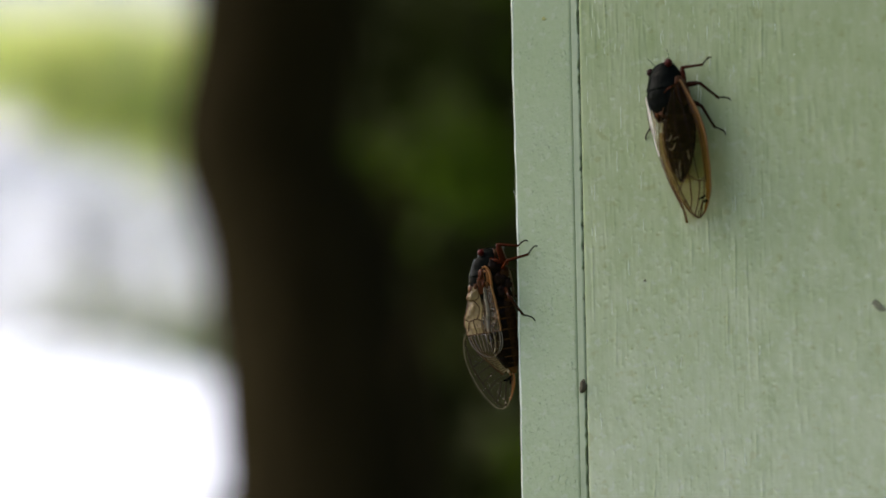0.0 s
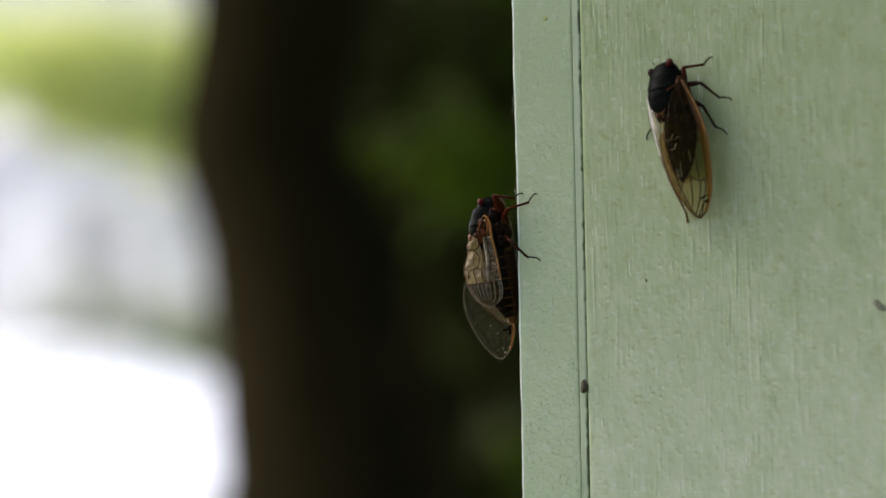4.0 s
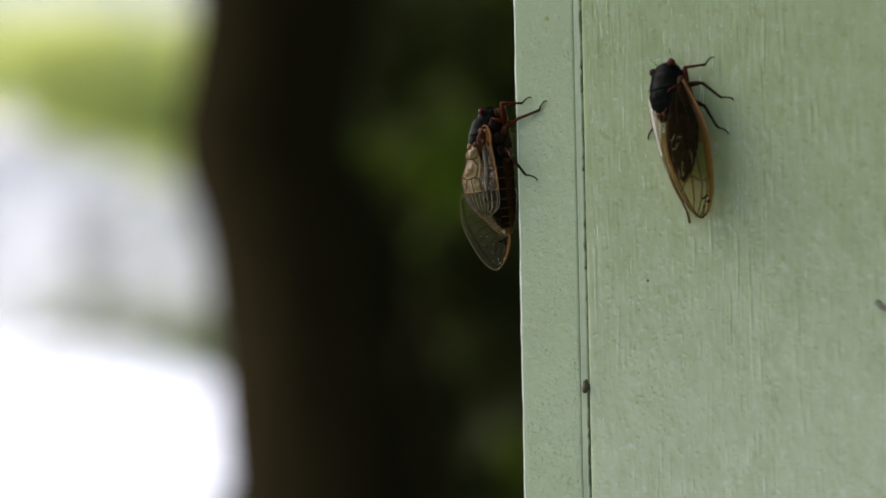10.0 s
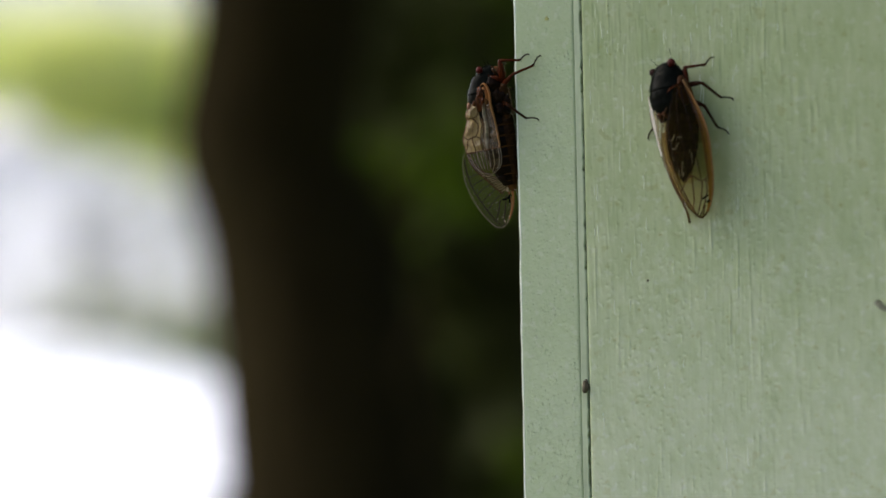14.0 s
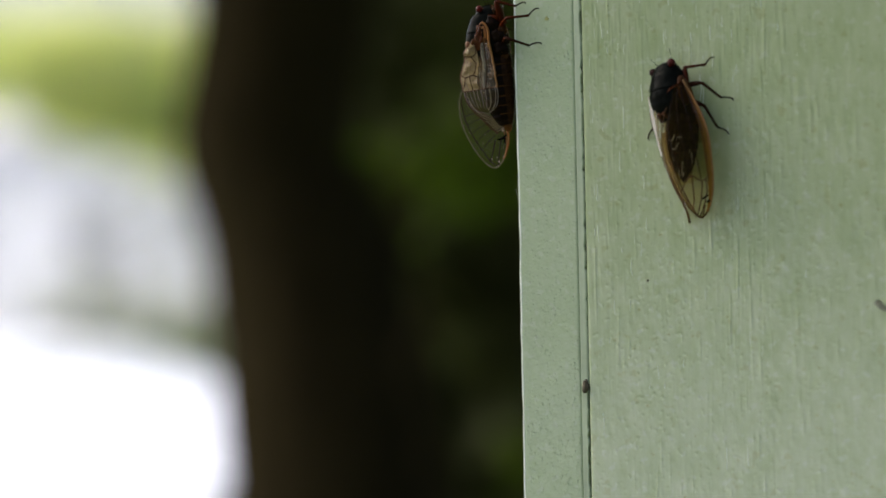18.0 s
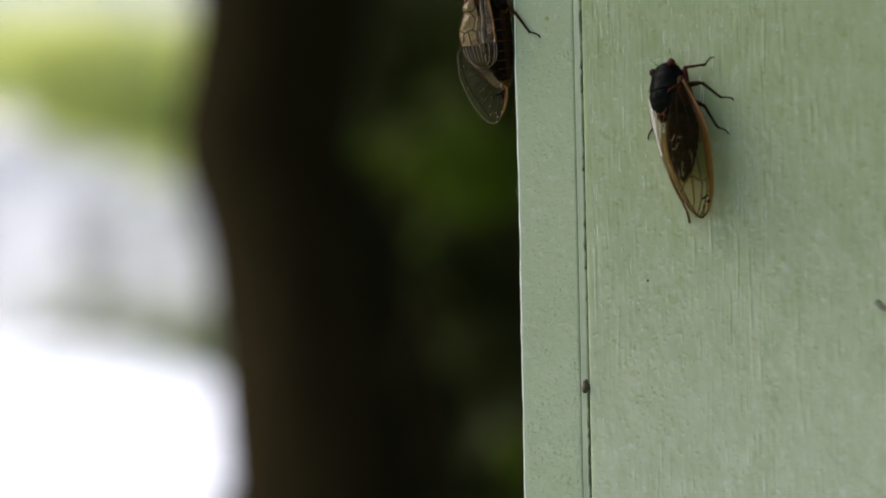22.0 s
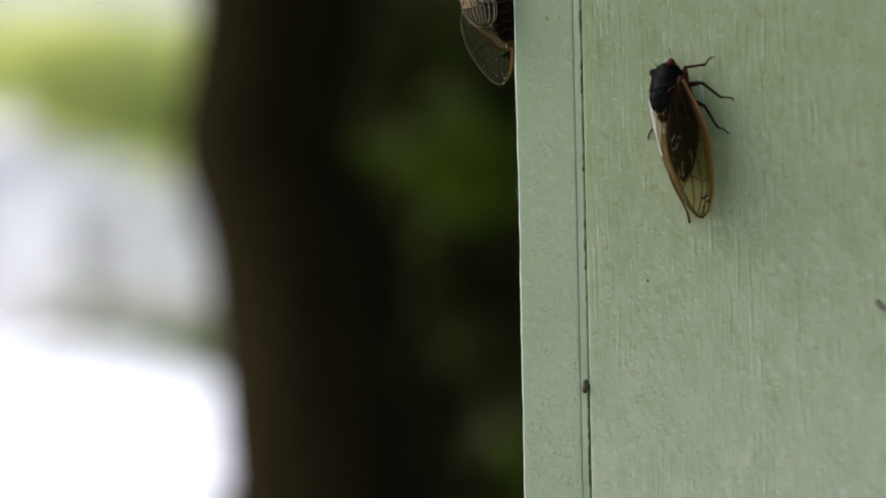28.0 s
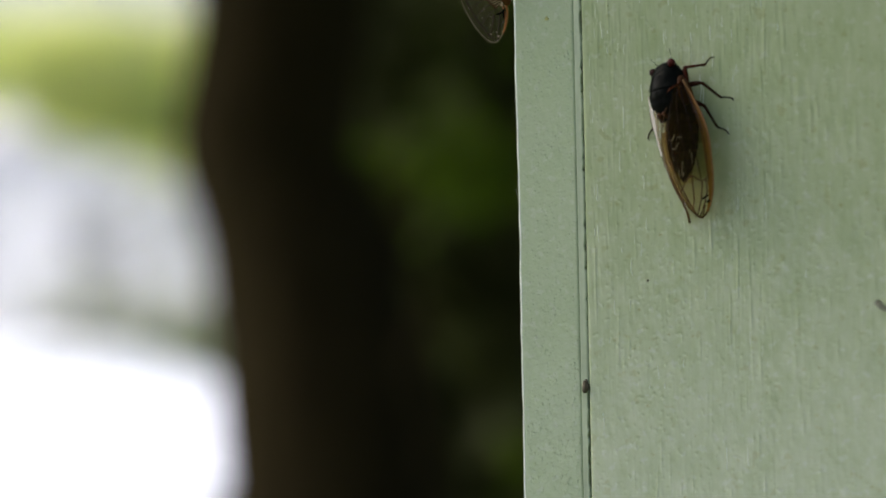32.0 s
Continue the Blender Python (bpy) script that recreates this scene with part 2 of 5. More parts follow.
def tube(points, radii, seg=6):
    """A round tube along points."""
    pts = [Vector(p) for p in points]
    verts = []
    for i, p in enumerate(pts):
        d = (pts[min(i + 1, len(pts) - 1)] - pts[max(i - 1, 0)]).normalized()
        a = d.orthogonal().normalized() if i == 0 else (side - d * side.dot(d)).normalized()
        side = a
        b = d.cross(a)
        r = radii[i] if isinstance(radii, (list, tuple)) else radii
        verts += [p + (a * math.cos(2 * math.pi * j / seg) + b * math.sin(2 * math.pi * j / seg)) * r for j in range(seg)]
    n = len(pts)
    return verts, grid_faces(n, seg, True) + [tuple(range(seg))[::-1], tuple(range((n - 1) * seg, n * seg))]


def ball(c, r, seg=16, rings=10):
    """A rounded ellipsoid."""
    c, r = Vector(c), Vector(r)
    verts = [c + Vector((0, 0, r.z))]
    for i in range(1, rings):
        a = math.pi * i / rings
        verts += [c + Vector((r.x * math.sin(a) * math.cos(2 * math.pi * j / seg), r.y * math.sin(a) * math.sin(2 * math.pi * j / seg), r.z * math.cos(a)))
                  for j in range(seg)]
    verts.append(c - Vector((0, 0, r.z)))
    faces = [(0, 1 + j, 1 + (j + 1) % seg) for j in range(seg)]
    faces += [(1 + i * seg + j, 1 + (i + 1) * seg + j, 1 + (i + 1) * seg + (j + 1) % seg, 1 + i * seg + (j + 1) % seg) for i in range(rings - 2) for j in range(seg)]
    k = 1 + (rings - 2) * seg
    faces += [(len(verts) - 1, k + (j + 1) % seg, k + j) for j in range(seg)]
    return verts, faces


def box(x0, x1, y0, y1, z0, z1):
    v = [(x, y, z) for x in (x0, x1) for y in (y0, y1) for z in (z0, z1)]
    return v, [(0, 1, 3, 2), (4, 6, 7, 5), (0, 4, 5, 1), (2, 3, 7, 6), (0, 2, 6, 4), (1, 5, 7, 3)]


# ---- the post ----
YAW = 24.0
CORNER = Vector((0.01762, 0.780, 0.0))
POST = Matrix.Translation(CORNER) @ pose(0, 0, 0, 0, 0, -YAW)   # x along the face, -y out of it
JOINT = 0.0163                                                   # where the two boards meet
SIZE, HIGH = 0.140, 2.70


def heights():
    """Heights for the swept boards: close together where the camera looks."""
    out = [0.02, 0.4, 0.8, 1.1, 1.2, 1.25]
    z = 1.275
    while z < 1.425:
        out.append(z)
        z += 0.00022
    return out + [1.45, 1.5, 1.7, 2.0, 2.4, HIGH]


def fade(z):
    return max(0.0, min(1.0, (z - 1.272) * 200, (1.428 - z) * 200))


def sweep(profile, relief):
    """A board: a closed profile of (x, y, relief weight) swept up the post."""
    zs = heights()
    verts = []
    for z in zs:
        k = fade(z)
        for x, y, w in profile:
            verts.append((x, y - w * k * relief(x, z) if w else y, z))
    n, c = len(zs), len(profile)
    return verts, grid_faces(n, c, True) + [tuple(range(c))[::-1], tuple(range((n - 1) * c, n * c))]


def brushed(x, z):
    """Brush marks and lumps of old paint on the wide board."""
    wave = x + 0.0003 * noise.noise((x * 60, 0.4, z * 45))
    s = noise.noise((wave * 1300, 3.1, z * 110)) + 0.7 * noise.noise((wave * 2300, 7.7, z * 230))
    lump = 0.9 * noise.noise((x * 430, 1.7, z * 230)) + 1.1 * noise.noise((x * 900, 2.2, z * 480)) + 0.25 * noise.noise((x * 2000, 2.9, z * 1500))
    patch = 0.5 + noise.noise((x * 70, 6.6, z * 40))
    ridge = max(0.0, noise.noise((wave * 1900, 9.4, z * 95)) - 0.36) * 2.4 * max(0.2, patch)
    drop = max(0.0, noise.noise((x * 1700, 4.4, z * 1100)) - 0.36)
    return (0.000078 if z > 1.38 else 0.000034 + 0.000044 * max(0.0, 1 - (1.38 - z) / 0.03)) * s * max(0.35, patch) + 0.000036 * lump * max(0.3, 0.62 + 0.9 * noise.noise((x * 120, 3.6, z * 75))) + 0.00014 * ridge + 0.00013 * drop


def stippled(x, z):
    """Fine pimples and pits on the narrow edge."""
    many = max(0.0, 0.55 + 0.5 * noise.noise((x * 220, 6.1, z * 160)) + (0.35 if x > JOINT - 0.0034 else 0.0))
    fine = noise.noise((x * 3600, 5.5, z * 3600))
    pim = max(0.0, fine - 0.37) * 3.2 * many - max(0.0, -fine - 0.46) * 0.6 * many
    return 0.00004 * noise.noise((x * 600, 4.2, z * 600)) + 0.00008 * noise.noise((x * 120, 8.2, z * 90)) + 0.00002 * noise.noise((x * 1500, 1.2, z * 1500)) + 0.00026 * pim


def wobble(z):
    return 0.00018 * noise.noise((0.3, 0.7, z * 60)) + 0.0001 * noise.noise((2.3, 0.7, z * 210)) - 0.0002 * max(0.0, 1 - abs(z - 1.351) / 0.006)


def build_post():
    post = thing("wooden_post", "sage green painted wooden porch post, brush-marked and chipped at the joint", "post", POST)
    prof = [(0.0, SIZE - 0.02, 0), (0.0, 0.06, 0), (0.0, 0.02, 0)]
    prof += [(0.0, 0.0008, 0.3), (0.00003, 0.00042, 0.3), (0.00012, 0.00030, 0.3), (0.00045, 0.00008, 0.3), (0.00058, 0.00002, 0.5)]
    xs = list(np.arange(0.0008, JOINT - 0.0022, 0.00017))
    prof += [(float(x), 0.0, 1) for x in xs]
    prof += [(JOINT - 0.0020, 0.00002, 1), (JOINT - 0.0016, 0.00012, 0.4), (JOINT - 0.0013, 0.0006, 0), (JOINT - 0.0013, SIZE - 0.02, 0)]
    v, f = sweep(prof, stippled)
    v = [(x - wobble(z) * fade(z) * (1 if x < 0.0007 else 0), y, z) for x, y, z in v]
    part("edge_board", (v, f), PAINT_EDGE, post)
    prof = [(JOINT + 0.0004, SIZE, 0), (JOINT + 0.0004, 0.0006, 0), (JOINT + 0.0005, 0.00015, 0.3), (JOINT + 0.0008, 0.0, 1)]
    prof += [(float(x), 0.0, 1) for x in (*np.arange(JOINT + 0.0013, 0.062, 0.00021), *np.arange(0.062, 0.100, 0.0004))]
    prof += [(0.115, 0, 0), (SIZE - 0.003, 0, 0), (SIZE, 0.003, 0), (SIZE, SIZE, 0)]
    part("face_board", sweep(prof, brushed), PAINT, post)
    # thin bristle ridges, paler to paint in their highlights: most high on the board, near the joint
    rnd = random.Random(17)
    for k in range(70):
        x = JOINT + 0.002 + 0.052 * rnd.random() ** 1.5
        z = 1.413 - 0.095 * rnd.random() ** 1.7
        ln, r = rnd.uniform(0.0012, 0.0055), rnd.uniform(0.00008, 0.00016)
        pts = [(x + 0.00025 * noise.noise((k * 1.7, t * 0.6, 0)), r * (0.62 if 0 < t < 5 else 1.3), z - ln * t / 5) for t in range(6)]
        part("brush_ridge_glint", tube(pts, [r * (0.3 + 0.7 * math.sin(math.pi * (t + 0.4) / 5.8)) for t in range(6)], 8), PAINT_GLINT, post)
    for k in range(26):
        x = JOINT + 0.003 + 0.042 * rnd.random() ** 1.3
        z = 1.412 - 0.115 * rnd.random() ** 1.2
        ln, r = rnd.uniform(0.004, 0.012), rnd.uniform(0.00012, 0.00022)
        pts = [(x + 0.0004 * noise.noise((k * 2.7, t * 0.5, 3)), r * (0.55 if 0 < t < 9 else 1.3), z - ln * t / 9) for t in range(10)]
        part("brush_ridge_glint", tube(pts, [r * (0.25 + 0.75 * max(0.1, math.sin(math.pi * (t + 0.4) / 9.8) * (0.8 + 0.7 * noise.noise((k * 3.3, t * 0.8, 1))))) for t in range(10)], 8), PAINT_GLINT, post)
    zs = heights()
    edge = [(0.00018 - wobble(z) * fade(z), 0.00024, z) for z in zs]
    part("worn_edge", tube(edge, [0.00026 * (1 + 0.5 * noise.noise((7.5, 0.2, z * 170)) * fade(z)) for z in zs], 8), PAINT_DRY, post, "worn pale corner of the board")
    part("side_board", box(0.0, SIZE, SIZE - 0.0195, SIZE + 0.004, 0.02, HIGH), PAINT, post, smooth=False)
    part("joint_gap", box(JOINT - 0.0012, JOINT + 0.0003, 0.0022, 0.012, 0.02, HIGH), GAP, post, "dark dirty joint between the boards", smooth=False)
    zs = heights()
    verts = []
    for z in zs:
        k = fade(z)
        open_ = max(0.0, 0.5 * noise.noise((1.2, 4.4, z * 400)) + 0.35 * noise.noise((3.2, 4.4, z * 1100)) + 0.6 * noise.noise((6.2, 1.4, z * 45)) + (0.16 if z > 1.35 else 0.08)) * k
        right = JOINT + 0.00036 - min(0.00062, 0.0011 * open_) + 0.00004 * noise.noise((8, 1, z * 900)) * k
        sag = 0.00012 * noise.noise((5, 9, z * 60)) * k
        verts += [(JOINT - 0.00150, 0.00010, z), (JOINT - 0.00125, 0.00016 + sag, z), (JOINT - 0.0008, 0.00022 + sag, z),
                  (JOINT - 0.0004, 0.00020 + sag, z), (right - 0.0001, 0.00018 + sag, z), (right, 0.0010, z), (right, 0.0030, z), (JOINT - 0.0015, 0.0030, z)]
    n = len(zs)
    part("caulk_bead", (verts, grid_faces(n, 8, True) + [tuple(range(8))[::-1], tuple(range((n - 1) * 8, n * 8))]), CAULK, post, "cracked painted caulk in the joint")
    part("base_block", box(-0.012, SIZE + 0.012, -0.012, SIZE + 0.03, 0.0, 0.02), PAINT, post, smooth=False)
    return post


def on_post(x, z, out=0.0):
    """A point on the post's face, x from the corner, z up."""
    return POST @ Vector((x, -out, z))


def build_marks():
    def blot(name, label, category, x, z, w, h, d, mat, seed, tilt=0):
        v, f = ball((0, 0, 0), (w, d, h), 14, 9)
        v = [p * (1 + 0.55 * noise.noise(p * (1.2 / w) + Vector((seed, 0, 0)))) for p in v]
        thing(name, label, category, POST @ pose(x, 0, z, 0, tilt, 0), geo=(v, f), mats=mat)
    blot("mud_plug", "small greyish-brown mud plug stuck in the joint of the post", "mud plug", JOINT - 0.0004, 1.3177, 0.00085, 0.0016, 0.0009, MUD, 1.0)
    blot("paint_chip", "dark chipped spot in the green paint of the post", "paint chip", 0.0866, 1.3354, 0.0018, 0.0008, 0.0002, CHIP, 4.0, 38)
    blot("yellow_speck", "tiny yellowish lichen speck on the post", "speck", 0.0081, 1.4027, 0.0006, 0.0005, 0.00012, STAIN, 7.0)
    blot("dirt_speck", "tiny dark dirt speck on the painted post", "speck", 0.0316, 1.3418, 0.00025, 0.0003, 0.00015, MUD, 9.0)


# ---- cicadas (lengths in millimetres; head up +z, back -y, feet on y = 0) ----
def mm(geo):
    return [Vector(v) * 0.001 for v in geo[0]], geo[1]


def curve(rows):
    """A smooth path through rows of points, as a function of 0..1."""
    pts = [Vector(p) for p in smooth_sections(rows, 97)]

    def at(s):
        x = max(0.0, min(1.0, s)) * 96
        k = min(int(x), 95)
        return pts[k].lerp(pts[k + 1], x - k)
    return at


def ruled(front, back, relief):
    """A sheet drawn between two edges, raised by relief(along, across)."""
    c, i = curve(front), curve(back)

    def at(s, v):
        a, b = c(s), i(s)
        out = (b - a).cross(c(min(1, s + 0.02)) - c(max(0, s - 0.02)))
        out = Vector((1, 0, 0)) if out.length < 1e-6 else out.normalized()
        if out.x < 0:
            out = -out
        return a.lerp(b, v) + out * relief(s, v)
    return at


def bump_at(s, v, s0, v0, ds, dv):
    return math.exp(-((s - s0) / ds) ** 2 - ((v - v0) / dv) ** 2)


def skin(at, s0=0.0, s1=1.0, v0=0.0, v1=1.0, n=40, m=14):
    return [at(s0 + (s1 - s0) * i / n, v0 + (v1 - v0) * j / m) for i in range(n + 1) for j in range(m + 1)], grid_faces(n + 1, m + 1)


def vein(at, path, r0, r1=None, seg=5):
    """A raised vein along (along, across) stations."""
    st = smooth_sections([(s, v, 0.0) for s, v in path], 8 * len(path))
    n = len(st) - 1
    return tube([at(s, max(0, min(1, v))) for s, v, _ in st], [r0 + ((r1 or r0) - r0) * k / n for k in range(n + 1)], seg)


def ik(hip, foot, l1, l2, pole):
    """The knee, and the foot as far as the leg can reach."""
    d = foot - hip
    r = min(max(d.length, abs(l1 - l2) + 0.1), l1 + l2 - 0.05)
    d = d.normalized()
    foot = hip + d * r
    x = (l1 * l1 - l2 * l2 + r * r) / (2 * r)
    h = math.sqrt(max(0.0, l1 * l1 - x * x))
    p = (pole - d * pole.dot(d)).normalized()
    return hip + d * x + p * h, foot


def bone(a, b, up):
    """The pose at a, in metres, whose z runs to b and whose x leans to up."""
    z = (b - a).normalized()
    x = (up - z * up.dot(z)).normalized()
    y = z.cross(x)
    m = Matrix((x, y, z)).transposed().to_4x4()
    m.translation = a * 0.001
    return m


UP = Vector((0.1, 0.0, 1.0))
# hip, thigh, shin, way the knee points
LEGS = {"fore": (Vector((2.8, -1.4, 4.6)), 5.0, 7.0, Vector((0.3, -1.0, 0.6))),
        "mid": (Vector((2.6, -2.4, 3.1)), 5.0, 8.0, Vector((1.0, -0.3, 0.2))),
        "hind": (Vector((2.7, -2.4, -0.6)), 5.0, 8.6, Vector((1.0, -0.3, 0.35)))}


def leg_geo(kind, l1):
    """Thigh, shin and foot, each along +z from its joint; the shin sags and the foot hooks up to its tip."""
    l2 = LEGS[kind][2]
    k = 1.1 if kind == "fore" else 0.62
    thigh = loft(smooth_sections([(0, 0.55 * k, 0, 0.5 * k), (l1 * 0.3, 1.0 * k, 0, 0.8 * k), (l1 * 0.7, 0.85 * k, 0, 0.65 * k), (l1 * 0.95, 0.5 * k, 0, 0.45 * k), (l1 + 0.25, 0.25 * k, 0, 0.25 * k)], 12), 10)
    if kind == "fore":
        thigh = join(thigh, tube([(-0.6, 0, l1 * 0.45), (-1.35, 0, l1 * 0.62)], [0.3, 0.05]), tube([(-0.5, 0, l1 * 0.7), (-1.0, 0, l1 * 0.82)], [0.22, 0.04]))
    j = Vector((-0.9, 0, l2 * 0.66))
    shin = tube([(0, 0, 0), (-0.2, 0, l2 * 0.15), (-0.62, 0, l2 * 0.45), j], [0.40, 0.34, 0.28, 0.30], 8)
    spurs = [tube([j * f, j * f + Vector((-0.45, 0.2 * sgn, 0.5))], [0.09, 0.02], 4) for f, sgn in ((0.6, 1), (0.8, -1), (0.97, 1))]
    shin = join(shin, *spurs)
    foot = join(tube([j, j + Vector((0.55, 0, l2 * 0.10)), Vector((0.1, 0, l2 * 0.88)), Vector((0.12, 0, l2 * 0.96)), Vector((-0.15, 0, l2 * 1.0))], [0.22, 0.19, 0.17, 0.17, 0.06], 7),
                tube([Vector((0.1, 0, l2 * 0.95)), Vector((0.1, 0.25, l2 * 0.99)), Vector((-0.15, 0.3, l2 * 1.01))], [0.1, 0.07, 0.03], 5))
    return mm(thigh), mm(shin), mm(foot)


def add_leg(animal, kind, side, foot, leg_mat, foot_mat, thigh_scale=1.0, root=None, way=None):
    """A leg in parts, its foot at that point of the animal's space. Returns thigh and shin."""
    hip, l1, l2, pole = LEGS[kind]
    l1 *= thigh_scale
    hip, pole = Vector(root or hip), Vector(way or pole)
    g = leg_geo(kind, l1)
    hip, pole = Vector((hip.x * side, hip.y, hip.z)), Vector((pole.x * side, pole.y, pole.z))
    thigh = part("femur", g[0], leg_mat, animal)
    shin = part("tibia", g[1], leg_mat, animal)
    part("tarsus", g[2], foot_mat, shin, "dark hooked foot")
    place_leg(thigh, shin, hip, Vector(foot), l1, l2, pole)
    return thigh, shin, hip, l1, l2, pole


def leg_poses(hip, foot, l1, l2, pole):
    knee, foot = ik(hip, foot, l1, l2, pole)
    return bone(hip, knee, UP), bone(knee, foot, UP)


def place_leg(thigh, shin, hip, foot, l1, l2, pole):
    thigh.matrix_basis, shin.matrix_basis = leg_poses(hip, foot, l1, l2, pole)


def add_body(animal, eye_mats, belly, short=1.0, big=1.0, deep=1.0, tilt=0.0, nod=None, bend=None):
    """Head, eyes, feelers, thorax plates and the ringed abdomen."""
    head = part("head", mm(loft(smooth_sections([(8.9, 0.8, -4.9, 0.9), (8.6, 2.0, -5.0, 1.8), (7.8, 2.9, -5.2, 2.4), (6.6, 3.4, -5.2, 2.9), (5.6, 3.6, -5.2, 3.1)], 14), 26, 2.3)), BLACK, animal, at=nod)
    part("face", mm(loft(smooth_sections([(8.6, 0.6, -4.2, 0.5), (8.2, 1.5, -3.6, 1.3), (6.8, 1.8, -2.9, 1.5), (5.2, 1.3, -2.7, 1.2), (4.2, 0.5, -2.6, 0.5)], 12), 18)), BROWN, head, "ridged brown face bulge")
    part("beak", mm(tube([(0, -2.4, 4.6), (0, -1.7, 2.0), (0, -1.6, -1.5)], [0.5, 0.4, 0.15], 8)), BROWN, head)
    for sgn in (1, -1):
        part("eye", mm(ball((3.0 * sgn * big ** 0.3, -6.1 - 3.5 * (deep - 1), 7.9 + 2.5 * (deep - 1)), (0.78 * big, 0.80 * big, 0.84 * big), 18, 12)), eye_mats[sgn < 0], head, "bulging red eye")
        part("antenna", mm(tube([(1.9 * sgn, -4.6, 8.3), (2.6 * sgn, -5.0, 9.6), (3.3 * sgn, -5.4, 11.3)], [0.14, 0.06, 0.03], 5)), BLACK, head)
    collar = [(7.0, 3.3, -5.2, 2.9), (6.4, 3.65, -5.25, 3.25), (5.2, 3.95, -5.4, 3.65), (4.0, 4.2, -5.55, 4.0), (3.1, 4.45, -5.65, 4.3), (2.8, 4.3, -5.65, 4.2)]
    collar = [(z, w, y - (deep - 1) * h, h * deep) for z, w, y, h in collar]
    part("pronotum", mm(loft(smooth_sections(collar, 14), 28, 2.2, 0.15)), BLACK, animal, "glossy black neck shield")
    back = [(3.1, 4.2, -5.6, 4.15), (1.5, 4.45, -5.7, 4.5), (-0.5, 4.4, -5.65, 4.5), (-2.4, 4.1, -5.4, 4.1), (-4.2, 3.6, -5.1, 3.4)]
    back = [(z, w, y - (deep - 1) * h, h * deep) for z, w, y, h in back]
    part("mesonotum", mm(loft(smooth_sections(back, 16), 28, 2.2, 0.12)), BLACK, animal, "smooth black back plate")
    cross = [tube([(1.6 * a, -8.2, -1.6), (0.5 * a, -9.35, -2.6), (1.5 * b, -8.3, -4.2)], [0.5, 0.55, 0.4], 8) for a, b in ((1, 1), (-1, -1))]
    part("back_cross", mm(join(*cross)), BROWN, animal, "raised brown cross on the back")
    for sgn in (1, -1):
        v, f = loft(smooth_sections([(4.0, 0.2, 0, 0.3), (3.0, 0.5, 0.1, 0.8), (1.0, 0.55, 0.2, 0.9), (-1.2, 0.25, 0.3, 0.5)], 10), 12)
        part("wing_hinge", mm(([(p.x + 4.2 * sgn, p.y - 6.1, p.z) for p in v], f)), ORANGE, animal, "orange-brown wing hinge")
        v, f = loft(smooth_sections([(3.6, 0.6, 0, 0.9), (2.4, 1.5, 0, 1.3), (0.0, 1.6, 0, 1.4), (-3.0, 1.4, 0, 1.2), (-4.4, 0.6, 0, 0.6)], 12), 14)
        part("chest_plate", mm(([(p.x + 2.1 * sgn, p.y - 2.5, p.z) for p in v], f)), BROWN, animal, "brown chest plate between the legs")
    rows = smooth_sections([(-3.4, 3.75, -5.0, 3.5), (-7, 3.95, -4.9, 3.55), (-11, 3.7, -4.6, 3.3), (-14.5, 3.1, -4.3, 2.8), (-17.5, 2.2, -4.0, 2.1), (-19.4, 1.1, -3.8, 1.2)], 9)
    fat = 1 + (deep - 1) * 2.2
    rows = [(-3.4 + (z + 3.4) * short, w, y + tilt * (z + 9.3) - (fat - 1) * h, h * fat) for z, w, y, h in rows]
    for k in range(8):
        (z0, w0, c0, h0), (z1, w1, c1, h1) = rows[k], rows[k + 1]
        ring = [(z0 + 0.3, w0 * 0.90, c0, h0 * 0.90), (z0, w0 * 0.97, c0, h0 * 0.97), ((z0 + z1) / 2, (w0 + w1) / 2 * 1.02, (c0 + c1) / 2, (h0 + h1) / 2 * 1.02), (z1, w1 * 1.02, c1, h1 * 1.02), (z1 - 0.05, w1 * 0.9, c1, h1 * 0.9)]
        seg = part("abdomen_ring", mm(loft(ring, 28)), ABDOMEN, animal, at=bend)
        verts, faces = [], []
        # belly plate: the lower half of the ring in brown, with an orange hind rim
        for rz, rw, rc, rh in ring[1:4]:
            for j in range(13):
                t = math.pi * (0.16 + 0.68 * j / 12)
                verts.append((rw * 1.02 * math.cos(t), rc + rh * 1.02 * math.sin(t), rz))
        part("belly_plate", mm((verts, grid_faces(3, 13))), belly, seg, "brown belly plate")
        verts = []
        for zz, g in ((z1 + 0.36, 1.02), (z1 + 0.12, 1.05), (z1 - 0.06, 1.0)):
            for j in range(19):
                t = math.pi * (-0.04 + 1.08 * j / 18)
                verts.append((w1 * g * math.cos(t), c1 + h1 * g * math.sin(t), zz))
        part("rim", mm((verts, grid_faces(3, 19))), RIM, seg, "narrow orange rim")
    e = -3.4 - 16.0 * short
    part("tail", mm(loft(smooth_sections([(e + 0.4, 1.2, -3.8 - 10 * tilt, 1.3), (e - 0.8, 0.9, -3.7 - 10 * tilt, 1.0), (e - 1.6, 0.3, -3.6 - 10 * tilt, 0.4)], 8), 14)), RIM if short == 1.0 else ABDOMEN, animal, "orange-brown tail tip", at=bend)


